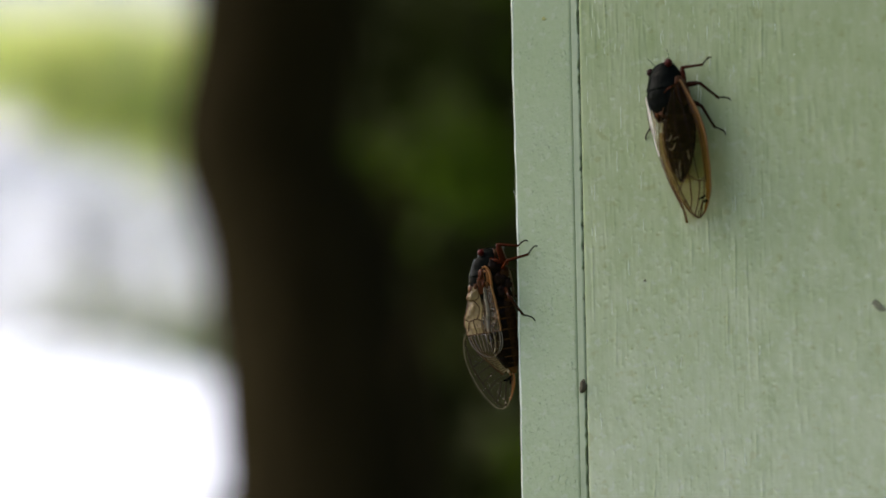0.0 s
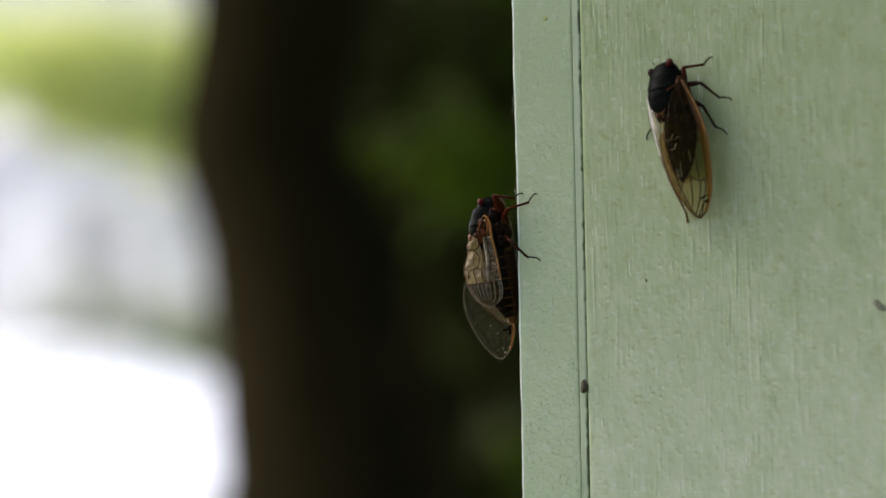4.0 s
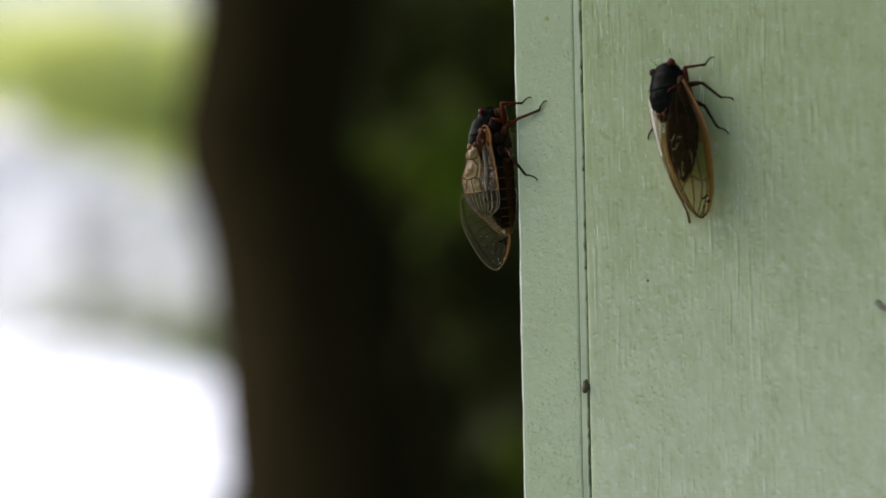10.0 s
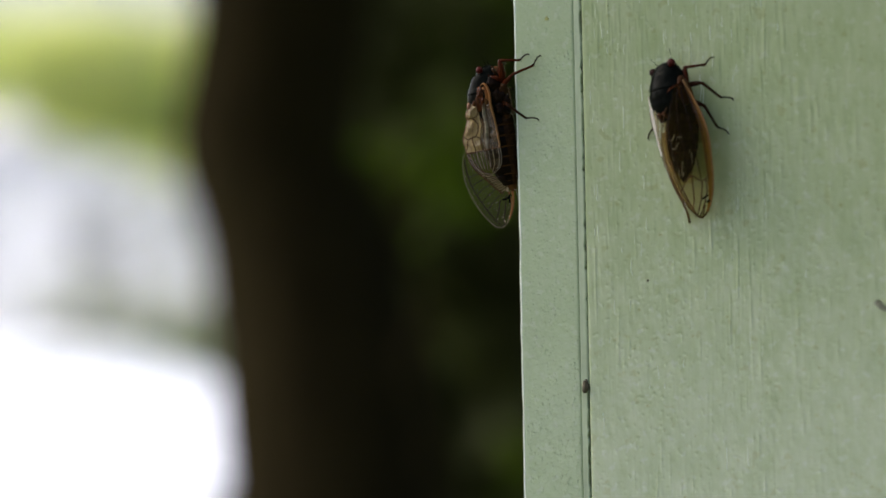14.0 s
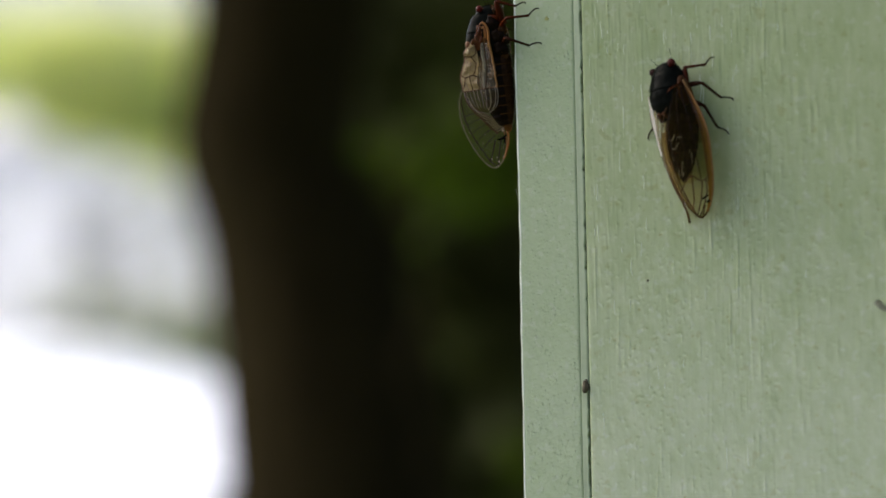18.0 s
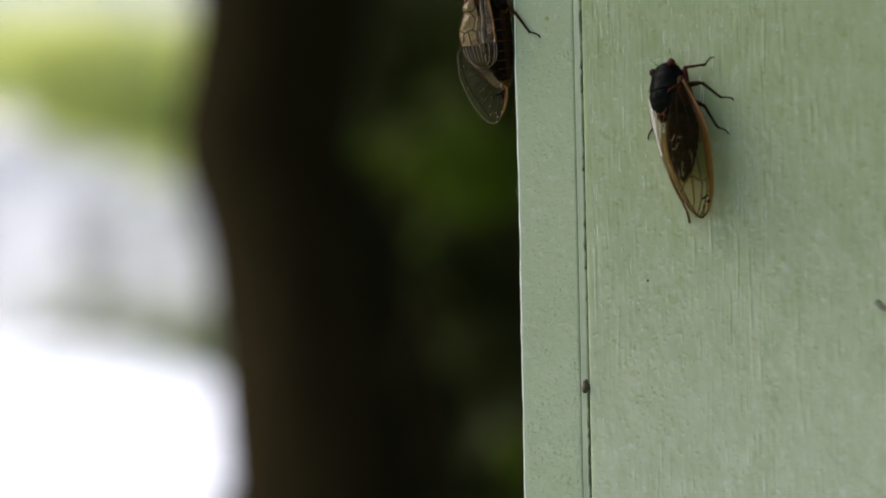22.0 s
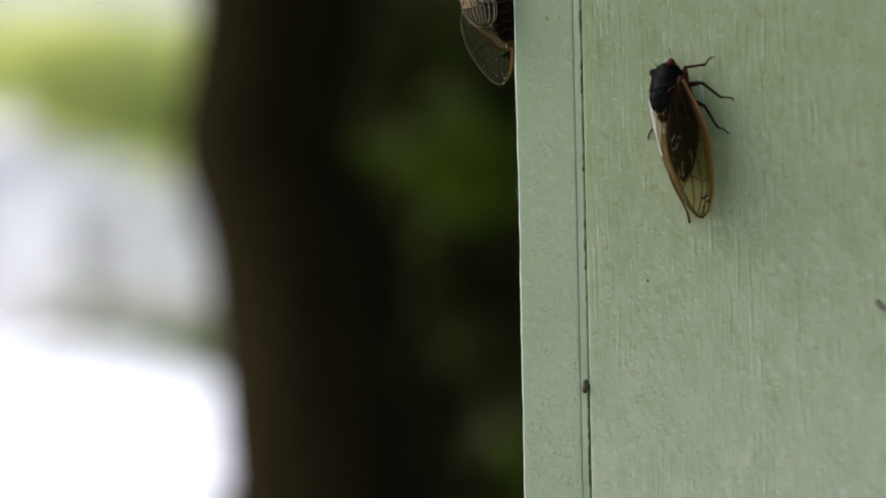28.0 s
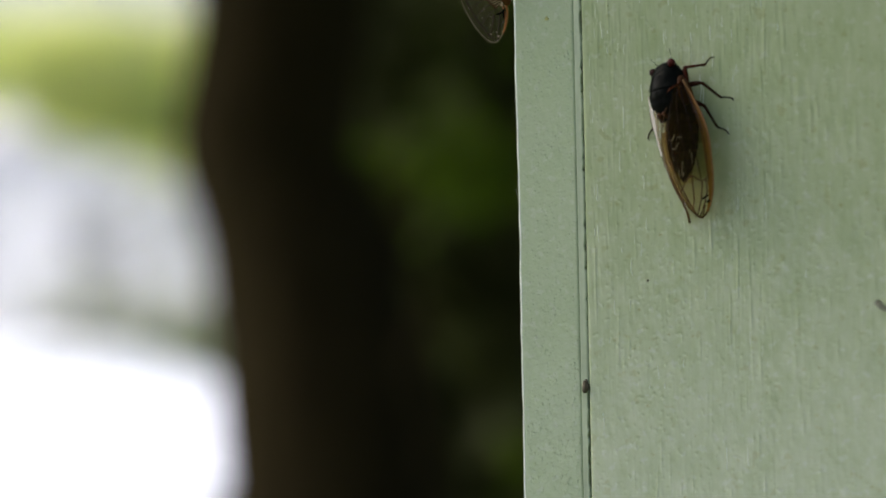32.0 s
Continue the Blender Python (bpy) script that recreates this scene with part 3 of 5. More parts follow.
def build_resting():
    """The cicada at rest on the wide board."""
    m = POST @ pose(0.0425, 0, 1.35 + 0.0326) @ pose(0, 0, 0, 0, -10.5, 0) @ pose(0, 0, 0, 0, 0, -26)
    c = thing("cicada", "black cicada resting head up on the green post, amber wings folded", "cicada", m, "cicadas on the post")
    neck = pose(0, -0.0052, 0.0062)
    waist = pose(0, -0.005, -0.0034)
    add_body(c, (EYE_DARK, EYE_DULL), BROWN, 0.86, 1.18, tilt=0.08, nod=neck @ pose(0, 0, 0, 0, -9, 0) @ neck.inverted(), bend=pose(0.0015, 0, 0) @ waist @ pose(0, 0, 0, 0, 13, 0) @ waist.inverted())
    near = ruled([(4.9, -5.6, 3.9), (6.3, -5.0, -0.1), (7.7, -4.6, -5.0), (8.0, -4.2, -9.6), (7.1, -3.7, -14.6), (5.9, -3.2, -19.0), (4.3, -2.8, -22.6), (2.2, -2.6, -25.4), (0.1, -2.5, -26.7)],
                 [(3.9, -8.2, 2.4), (1.4, -9.6, -2.6), (-0.8, -9.8, -7.0), (-2.3, -9.0, -10.6), (-3.0, -7.8, -15.2), (-3.0, -6.3, -19.9), (-2.2, -5.2, -23.0), (-1.4, -4.4, -25.2), (-0.6, -3.6, -26.6)],
                 lambda s, v: math.sin(math.pi * v) * (1.5 * math.sin(math.pi * min(1, s * 0.9 + 0.08)) + 0.3) + 0.12 * noise.noise((s * 9, v * 5, 1.3)))
    far = ruled([(-5.9, -6.3, 2.2), (-7.3, -5.8, -2.9), (-7.3, -5.1, -7.6), (-7.2, -4.5, -12.3), (-6.6, -4.0, -16.0), (-5.7, -3.6, -19.7), (-4.8, -3.2, -22.8), (-4.4, -3.0, -25.2), (-4.3, -2.8, -27.4)],
                [(-3.0, -8.8, 2.0), (-1.0, -9.9, -3.0), (-1.6, -9.7, -8.0), (-2.5, -8.4, -12.3), (-3.0, -7.0, -16.0), (-3.0, -5.6, -19.7), (-2.8, -4.6, -22.8), (-3.0, -3.9, -25.2), (-3.9, -3.2, -27.4)],
                lambda s, v: -0.5 * math.sin(math.pi * v))
    wing = part("forewing", mm(skin(near, 0.60, 1.0, 0.12, 0.86, 30, 20)), WING, c, "clear amber-tinted wing skin")
    part("wing_base", mm(skin(near, 0.0, 0.40, 0.12, 0.86, 26, 20)), WING_DUSK, wing, "dusky brown inner part of the wing")
    part("wing_middle", mm(skin(near, 0.40, 0.60, 0.12, 0.86, 14, 20)), WING_OLIVE, wing, "olive-brown middle of the wing")
    part("costal_strip", mm(skin(near, 0.02, 0.96, 0.0, 0.12, 60, 5)), WING_AMBER, wing, "amber strip along the wing's front edge")
    part("hind_strip", mm(skin(near, 0.25, 0.92, 0.86, 1.0, 50, 5)), WING_BORDER, wing, "amber hind border of the wing")
    part("front_vein", mm(vein(near, [(0.0, 0.0), (0.25, 0.0), (0.5, 0.0), (0.75, 0.0), (0.95, 0.0)], 0.28, 0.15, 6)), OCHRE, wing, "orange front edge of the wing")
    part("rear_vein", mm(vein(near, [(0.06, 1.0), (0.3, 1.0), (0.6, 1.0), (0.85, 1.0), (1.0, 1.0)], 0.10, 0.13)), VEIN_DARK, wing)
    part("tip_vein", mm(vein(near, [(0.94, 0.0), (0.985, 0.02), (0.998, 0.3), (0.998, 0.7), (0.995, 1.0)], 0.15, 0.14)), VEIN_DARK, wing)
    for p in ([(0.02, 0.12), (0.2, 0.10), (0.42, 0.09), (0.64, 0.10)], [(0.03, 0.35), (0.2, 0.30), (0.42, 0.27), (0.60, 0.26)], [(0.04, 0.55), (0.2, 0.55), (0.38, 0.50), (0.58, 0.44)],
              [(0.05, 0.75), (0.2, 0.80), (0.38, 0.76), (0.58, 0.66)]):
        part("vein", mm(vein(near, p, 0.13, 0.09)), LEG_DARK, wing)
    for p in ([(0.60, 0.10), (0.615, 0.22), (0.60, 0.32), (0.565, 0.44), (0.58, 0.62), (0.62, 0.76)], [(0.45, 0.84), (0.60, 0.80), (0.72, 0.80), (0.83, 0.80), (0.92, 0.72), (0.965, 0.5), (0.955, 0.22), (0.90, 0.08)],
              [(0.615, 0.24), (0.70, 0.30), (0.80, 0.42), (0.90, 0.66), (0.93, 0.72)], [(0.57, 0.45), (0.68, 0.52), (0.76, 0.62), (0.83, 0.80)], [(0.615, 0.15), (0.70, 0.16), (0.80, 0.24), (0.90, 0.42), (0.955, 0.6)],
              [(0.80, 0.24), (0.86, 0.24), (0.92, 0.30), (0.962, 0.40)], [(0.62, 0.80), (0.66, 0.96)], [(0.72, 0.80), (0.76, 0.97)], [(0.82, 0.80), (0.86, 0.97)], [(0.90, 0.76), (0.94, 0.95)]):
        part("vein", mm(vein(near, p, 0.17, 0.13)), VEIN_DARK, wing)
    # pale threads paint the small glints of the crumpled wing
    for p in ([(0.30, 0.66), (0.33, 0.74), (0.31, 0.84)], [(0.36, 0.60), (0.39, 0.68), (0.38, 0.78)], [(0.47, 0.58), (0.52, 0.64), (0.56, 0.66)], [(0.53, 0.60), (0.55, 0.68), (0.53, 0.74)], [(0.42, 0.38), (0.46, 0.36), (0.50, 0.38)], [(0.57, 0.56), (0.60, 0.62), (0.61, 0.68)],
              [(0.33, 0.50), (0.325, 0.58), (0.34, 0.64)], [(0.49, 0.30), (0.53, 0.29), (0.56, 0.31)], [(0.50, 0.70), (0.545, 0.74), (0.58, 0.72)]):
        part("crease", mm(vein(near, p, 0.075, 0.03, 5)), VEIN_DIM, wing, "pale thread painting a glint on a creased wing")
    part("dark_mark", mm(join(vein(near, [(0.735, 0.14), (0.745, 0.24), (0.75, 0.32)], 0.30, 0.2), vein(near, [(0.785, 0.06), (0.79, 0.12), (0.785, 0.20)], 0.42, 0.24))), BLACK, wing, "small dark zigzag mark near the wing tip")
    wing = part("forewing", mm(skin(far, 0.35, 1.0, 0.0, 1.0, 40, 10)), WING_BORDER, c, "amber wing seen edge-on")
    # the sheen from the bright left side is painted here
    part("wing_base", mm(skin(far, 0.0, 0.35, 0.0, 0.72, 40, 14)), WING_SHEEN, wing, "wing base with its pinkish sheen painted in")
    part("wing_base", mm(skin(far, 0.0, 0.35, 0.72, 1.0, 40, 8)), WING_BORDER, wing)
    part("front_vein", mm(vein(far, [(0.02, 0.0), (0.3, 0.0), (0.6, 0.0), (0.8, 0.0), (1.0, 0.0)], 0.15, 0.16, 6)), VEIN_DARK, wing)
    for p in ([(0.40, 0.0), (0.42, 0.3), (0.41, 0.62)], [(0.45, 0.1), (0.6, 0.35), (0.8, 0.5)], [(0.5, 0.5), (0.7, 0.7), (0.95, 0.7)], [(0.62, 0.0), (0.66, 0.4)], [(0.74, 0.0), (0.78, 0.5)]):
        part("vein", mm(vein(far, p, 0.14, 0.11)), VEIN_DARK, wing)
    inner = ruled([(4.2, -6.0, -3.0), (5.2, -5.6, -8.0), (4.6, -5.2, -13.0), (2.2, -5.6, -18.0)], [(0.6, -9.2, -3.0), (-0.8, -9.2, -8.0), (-1.8, -8.4, -13.0), (-1.2, -6.9, -18.0)],
                  lambda s, v: 0.9 * math.sin(math.pi * v) + 0.45 * noise.noise((s * 5, v * 4, 8.8)) + 0.25 * noise.noise((s * 11, v * 8, 2.8)))
    hind = part("hindwing", mm(skin(inner, 0.05, 1.0, 0.1, 1.0, 40, 24)), WING_CREASED, c, "clear creased hind wing under the forewing")
    for p in ([(0.36, 0.25), (0.35, 0.6), (0.38, 0.9)], [(0.5, 0.5), (0.68, 0.56), (0.85, 0.6)], [(0.48, 0.66), (0.65, 0.7), (0.92, 0.74)], [(0.60, 0.35), (0.58, 0.6), (0.62, 0.78)], [(0.30, 0.8), (0.55, 0.86), (0.85, 0.88)]):
        part("vein", mm(vein(inner, p, 0.09, 0.05)), LEG_BROWN, hind)
    v, f = loft(smooth_sections([(5.0, 0.3, 0, 0.6), (3.2, 0.8, 0, 1.6), (1.2, 0.8, 0, 1.9), (-1.6, 0.4, 0, 0.9)], 10), 12)
    part("side_plate", mm(([(p.x + 4.3, p.y - 5.4 + 0.3 * noise.noise(p), p.z) for p in v], f)), BROWN, c, "red-brown side of the thorax")
    part("hinge_strap", mm(tube([(2.6, -9.2, 1.6), (3.4, -8.6, 2.4), (4.2, -7.4, 2.8), (4.9, -6.2, 3.6)], [0.12, 0.22, 0.22, 0.26], 8)), SIDE, c, "brown strap at the wing hinge")
    inv = m.inverted()
    feet = {("fore", 1): (48.8, 42.0, 0.85), ("mid", 1): (53.2, 32.2, 0.75), ("hind", 1): (51.9, 24.5, 0.70), ("hind", -1): (32.6, 23.8, 1.0), ("mid", -1): (34.0, 33.5, 1.0), ("fore", -1): (38.5, 38.0, 1.0)}
    for (kind, sgn), (x, z, k) in feet.items():
        add_leg(c, kind, sgn, inv @ on_post(x * 0.001, 1.35 + z * 0.001, 0.0003) * 1000, LEG if sgn > 0 and kind == "fore" else LEG_BROWN, LEG_DARK, k, (3.2, -3.4, 3.0) if kind == "fore" and sgn > 0 else None, (-0.4, 0.0, 1.0) if kind == "fore" and sgn > 0 else (0.6, -0.4, 0.9))
    return c


CLIMB_X, CLIMB_Y, CLIMB_LEAN, CLIMB_TURN = 0.01745, 0.783, -9.6, -100.0


def crumpled(s, v):
    """Blisters and creases of the wing that dried before it spread."""
    h = 0.95 * bump_at(s, v, 0.17, 0.78, 0.13, 0.15) + 1.25 * bump_at(s, v, 0.58, 0.80, 0.17, 0.17) + 0.5 * bump_at(s, v, 0.86, 0.62, 0.10, 0.25)
    h += 0.55 * math.exp(-((v - 0.32) / 0.05) ** 2) - 0.9 * math.exp(-((v - 0.47) / 0.06) ** 2) * max(0.0, 1 - s * 0.8) - 0.5 * bump_at(s, v, 0.36, 0.85, 0.04, 0.2)
    q = Vector((s * 5.0, v * 3.4, 3.0))
    return h * min(1.0, s * 8 + 0.2) + 0.30 * noise.noise(q) + 0.26 * noise.noise(q * 2.6) + 0.16 * (0.5 - abs(noise.noise(q * 4.6))) + 0.08 * noise.noise(q * 9.0)


def pleated(s, v):
    return 0.28 * (1.2 - 0.7 * v) * math.sin(v ** 1.2 * 8 * 2 * math.pi) * min(1.0, 0.3 + s) + 0.3 * math.sin(math.pi * v)


def puckered(s, v):
    """Small pleats along the torn upper edge, faint waves on the rest."""
    up = max(0.0, 1 - v / 0.34) * (1 if s < 0.6 else max(0.0, 1 - (s - 0.6) * 9))
    return 0.35 * up * math.sin(s * 95) + 0.5 * math.exp(-((v - 0.3) / 0.06) ** 2) * (s < 0.62) + 0.35 * noise.noise((s * 6, v * 3, 5.0)) * min(1, v * 3) + 0.15 * noise.noise((s * 15, v * 8, 2.0))


def build_climber():
    """The cicada with crumpled wings that climbs along the post's corner."""
    c = thing("cicada", "dark cicada with crumpled cream wings climbing the post's corner", "cicada", climber_pose(0.0), "cicadas on the post")
    add_body(c, (EYE_RED, EYE_RED), BELLY, deep=1.09, tilt=0.075)
    near = ruled([(4.8, -5.1, 0.4), (4.9, -4.95, -2.4), (4.95, -4.8, -5.2), (4.95, -4.75, -8.0), (4.8, -4.9, -10.5)],
                 [(3.4, -10.1, 0.7), (3.0, -11.6, -1.6), (2.6, -11.7, -3.6), (2.2, -13.3, -6.8), (2.6, -13.0, -10.4)], crumpled)
    wing = lifted = part("forewing", mm(skin(near, 0, 1.0, 0.53, 1.0, 70, 32)), WING_CREAM, c, "crumpled cream wing that never spread")
    part("wing_cell", mm(skin(near, 0, 1.0, 0.42, 0.53, 70, 10)), WING_FOLD, wing, "brown fold of the crumpled wing")
    part("wing_cell", mm(skin(near, 0.02, 1.0, 0.25, 0.42, 70, 10)), WING_PEARL, wing, "pearly ribbed strip of the wing")
    part("wing_cell", mm(skin(near, 0, 1.0, 0.0, 0.25, 70, 10)), WING_BROWN, wing, "translucent brown strip of the wing")
    for k in range(12):
        s = 0.16 + 0.044 * k + 0.010 * noise.noise((k * 1.9, 0.3, 0.7))
        part("rib", mm(vein(near, [(s + 0.012, 0.265), (s, 0.31), (s - 0.016, 0.36 + 0.03 * noise.noise((k * 2.3, 1.3, 0.7)))], 0.13, 0.08)), VEIN_PALE, wing, "pale cross rib")
    part("wing_knob", mm(ball(near(0.06, 0.99), (0.45, 0.6, 0.85), 12, 8)), VEIN, wing, "orange-brown knob at the wing's hind edge")
    part("front_vein", mm(vein(near, [(0, 0), (0.25, 0), (0.5, 0), (0.75, 0), (1.0, 0)], 0.30, 0.20, 7)), OCHRE, wing, "orange front edge of the wing")
    part("rear_vein", mm(vein(near, [(0.02, 1), (0.3, 1), (0.6, 1), (0.85, 1), (1.0, 1)], 0.14, 0.12)), VEIN, wing)
    net = [[(0.0, 0.42), (0.2, 0.43), (0.5, 0.41), (0.75, 0.42), (1.0, 0.40)], [(0.0, 0.24), (0.25, 0.235), (0.55, 0.24), (0.8, 0.26), (1.0, 0.30)], [(0.02, 0.70), (0.10, 0.60), (0.22, 0.56), (0.30, 0.64), (0.335, 0.80), (0.32, 0.97)],
           [(0.33, 0.78), (0.42, 0.68), (0.50, 0.60), (0.62, 0.58), (0.72, 0.62)], [(0.72, 0.98), (0.76, 0.84), (0.72, 0.62), (0.80, 0.50), (1.0, 0.52)], [(0.76, 0.84), (0.86, 0.90), (0.93, 0.98)],
           [(0.74, 0.72), (0.88, 0.70), (1.0, 0.74)], [(0.02, 0.84), (0.0, 0.62), (0.01, 0.44), (0.0, 0.22)]]
    for p in net:
        part("vein", mm(vein(near, p, 0.15, 0.12)), VEIN_DARK, wing)
    # thin brown lines paint the shade that the wing's relief lacks
    for p in ([(0.06, 0.92), (0.14, 0.80), (0.26, 0.74)], [(0.12, 0.98), (0.20, 0.90), (0.30, 0.88)], [(0.38, 0.96), (0.48, 0.86), (0.62, 0.84), (0.70, 0.92)], [(0.44, 0.78), (0.54, 0.72), (0.66, 0.70)], [(0.82, 0.94), (0.90, 0.84), (0.98, 0.86)],
              [(0.80, 0.64), (0.90, 0.60), (1.0, 0.62)], [(0.30, 0.52), (0.45, 0.48), (0.62, 0.50)], [(0.10, 0.50), (0.20, 0.48), (0.28, 0.52)], [(0.10, 0.12), (0.40, 0.10), (0.80, 0.12)]):
        part("crease", mm(vein(near, p, 0.07, 0.05, 4)), VEIN, wing, "fine brown line painting the shade in a crease")
    part("cross_vein", mm(vein(near, [(0.99, 0.0), (0.985, 0.22), (0.995, 0.45), (1.0, 0.7), (0.99, 1.0)], 0.17, 0.2)), VEIN_DARK, wing)
    fan = ruled([(4.8, -4.9, -10.4), (4.75, -4.9, -12.4), (4.5, -5.7, -14.8), (4.3, -7.9, -16.2)], [(2.6, -13.0, -10.3), (2.9, -12.8, -11.7), (3.4, -11.8, -13.9), (4.0, -10.1, -15.5)], pleated)
    part("wing_tip", mm(skin(fan, 0.0, 1.0, n=20, m=64)), WING_FAN, wing, "clear pleated fan of the wing tip")
    ribs = [vein(fan, [(0.02, v + 0.02 * noise.noise((v * 31, 2, 2))), (0.5, v), (0.75 + 0.2 * abs(noise.noise((v * 17, 1, 4))), v)], 0.06 + 0.09 * abs(noise.noise((v * 23, 5, 1))), 0.05) for v in ((0.03125 + 0.125 * k) ** (1 / 1.2) for k in range(8))]
    ribs.append(vein(fan, [(0.0, 0.0), (0.4, 0.0), (0.75, 0.0), (1.0, 0.0), (1.0, 0.5), (1.0, 1.0), (0.75, 1.0), (0.4, 1.0), (0.0, 1.0)], 0.10))
    for k, g in enumerate(ribs):
        part("rib", mm(g), VEIN_DIM if k in (1, 4, 5, 7) else VEIN_GLINT, wing, "pale glinting pleat rib")
    # the wing's root on the thorax
    part("hinge_strap", mm(tube([Vector(p) for p in smooth_sections([(4.4, -6.6, 4.5), (4.5, -6.0, 4.8), (4.6, -5.4, 4.2), (4.75, -4.95, 2.8), (4.85, -5.0, 1.4), (4.85, -5.1, 0.2)], 16)], [0.12 + 0.03 * min(k, 7) for k in range(16)], 8)), ORANGE, c, "orange strap at the wing hinge")
    v, f = loft(smooth_sections([(4.4, 0.3, 0, 0.4), (3.2, 0.75, 0.1, 1.1), (1.4, 0.85, 0, 1.5), (-0.4, 0.7, -0.3, 1.7), (-1.4, 0.3, -0.3, 1.2)], 14), 14)
    part("side_plate", mm(([(p.x + 3.8, p.y - 7.0 + 0.3 * noise.noise(p), p.z) for p in v], f)), SIDE, c, "red-brown side of the thorax")
    for k, (p, r, mat) in enumerate((((4.5, -7.0, 3.0), (0.3, 0.45, 1.2), SIDE), ((4.6, -6.2, 2.4), (0.3, 0.35, 1.3), BLACK), ((4.5, -7.9, 1.2), (0.3, 0.4, 1.0), BROWN), ((4.7, -6.8, 0.9), (0.3, 0.4, 0.8), SIDE),
                                     ((4.5, -8.8, 0.7), (0.3, 0.5, 0.7), BROWN), ((4.75, -5.9, 0.6), (0.25, 0.3, 0.7), RIM))):
        v, f = ball((0, 0, 0), r, 10, 8)
        part("wing_root", mm(([Vector(p) + Euler((0.35 * (k % 3 - 1), 0, 0)).to_matrix() @ Vector((q.x, q.y * (1 + 0.7 * noise.noise(q * 1.6 + Vector((k, 0, 0)))), q.z * (1 + 0.3 * noise.noise(q * 1.2 + Vector((0, k, 0)))))) for q in v], f)), mat, c)
    # chest: dark plates and the leg roots
    for p, r, a, mat in (((3.3, -3.9, 4.2), (1.2, 1.5, 1.9), 0.5, ABDOMEN), ((3.4, -3.2, 1.4), (1.3, 1.7, 1.8), 0.3, ABDOMEN), ((3.3, -2.9, -1.6), (1.3, 1.8, 1.9), 0.2, ABDOMEN), ((3.3, -1.8, 2.6), (0.8, 1.1, 1.7), -0.4, BELLY),
                         ((3.3, -1.7, -0.2), (0.8, 1.1, 1.6), -0.3, ABDOMEN)):
        v, f = ball((0, 0, 0), r, 16, 12)
        part("chest_side", mm(([Vector(p) + Euler((a, 0, 0)).to_matrix() @ q * (1 + 0.45 * noise.noise(q * 1.1 + Vector(p))) for q in v], f)), mat, c, "dark brown plate of the chest")
    for pts, r in (([(3.2, -4.6, 6.0), (3.2, -3.2, 5.5), (2.9, -1.6, 4.7)], [0.55, 0.65, 0.6]), ([(3.9, -4.6, 2.6), (4.2, -3.4, 1.0), (4.1, -2.6, -0.4)], [0.10, 0.14, 0.08]), ([(4.0, -4.2, -0.6), (4.2, -3.2, -1.8), (4.0, -2.4, -3.0)], [0.08, 0.13, 0.07])):
        part("coxa", mm(tube(pts, r, 10)), LEG if r[0] > 0.3 else RIM, c, "red-brown leg root")
    part("face_rim", mm(tube([(1.6, -3.6, 8.4), (2.4, -3.2, 7.2), (2.6, -3.0, 5.9)], [0.3, 0.45, 0.25], 8)), BELLY, c, "dark ridge beside the face")
    far = ruled([(-3, -13.9, -10.0), (-3, -12.4, -13.4), (-3, -10.5, -15.6), (-3, -8.3, -17.0), (-3, -6.7, -18.5), (-3.2, -5.4, -20.1), (-3.5, -5.4, -23.0), (-3.5, -6.6, -26.1), (-3.5, -8.2, -28.3)],
                [(-3, -14.3, -9.8), (-3, -15.3, -11.6), (-3, -15.7, -13.8), (-3, -15.6, -17.0), (-3, -14.8, -20.4), (-3, -13.6, -23.7), (-3, -11.9, -26.7), (-3, -10.5, -28.3), (-3, -9.1, -28.8)], puckered)
    wing = part("forewing", mm(skin(far, n=90, m=36)), WING_SMOKE, c, "clear smoky wing with a bent tip")
    hidden = ruled([(-4.0, -5.8, 3.0), (-4.6, -7.0, -3.0), (-3.6, -9.4, -8.0), (-3, -13.9, -10.0)], [(-3.0, -9.0, 3.0), (-2.8, -11.0, -2.0), (-2.8, -12.6, -6.0), (-3, -14.4, -9.4)], lambda s, v: 0.2 * noise.noise((s * 6, v * 4, 9)))
    part("wing_base", mm(skin(hidden, n=24, m=8)), WING_BROWN, wing)
    part("front_vein", mm(join(vein(far, [(0.635, 0.0), (0.72, 0.0), (0.82, 0.0), (0.92, 0.0)], 0.30, 0.2, 6), vein(far, [(0.64, 0.10), (0.72, 0.08), (0.82, 0.07), (0.90, 0.06)], 0.16, 0.1, 6))), ORANGE, wing, "orange front edge of the wing")
    part("margin", mm(join(vein(far, [(0.02, 1), (0.2, 1), (0.4, 1), (0.6, 1), (0.8, 1), (1.0, 1)], 0.06, 0.11), vein(far, [(1.0, 1), (0.995, 0.5), (0.98, 0), (0.92, 0)], 0.11, 0.12))), VEIN_DIM, wing, "pale margin of the wing")
    part("fold_skin", mm(skin(far, 0.02, 0.62, 0.0, 0.30, 90, 12)), WING_FOLD, wing, "brownish puckered band of the wing")
    part("fold", mm(join(vein(far, [(0.0, 0.0), (0.2, 0.0), (0.4, 0.0), (0.55, 0.0), (0.63, 0.0)], 0.16, 0.2))), VEIN_MID, wing, "puckered upper edge of the wing")
    part("fold", mm(vein(far, [(0.05, 0.42), (0.2, 0.36), (0.4, 0.32), (0.52, 0.30), (0.62, 0.26)], 0.16, 0.2)), VEIN_DARK, wing, "dark crease across the wing")
    for k in range(17):
        s = 0.06 + 0.033 * k
        part("pleat", mm(vein(far, [(s, 0.02), (s + 0.008, 0.15), (s + 0.004, 0.28 + 0.05 * noise.noise((k * 1.7, 3, 3)))], 0.13, 0.08)), VEIN_DIM, wing)
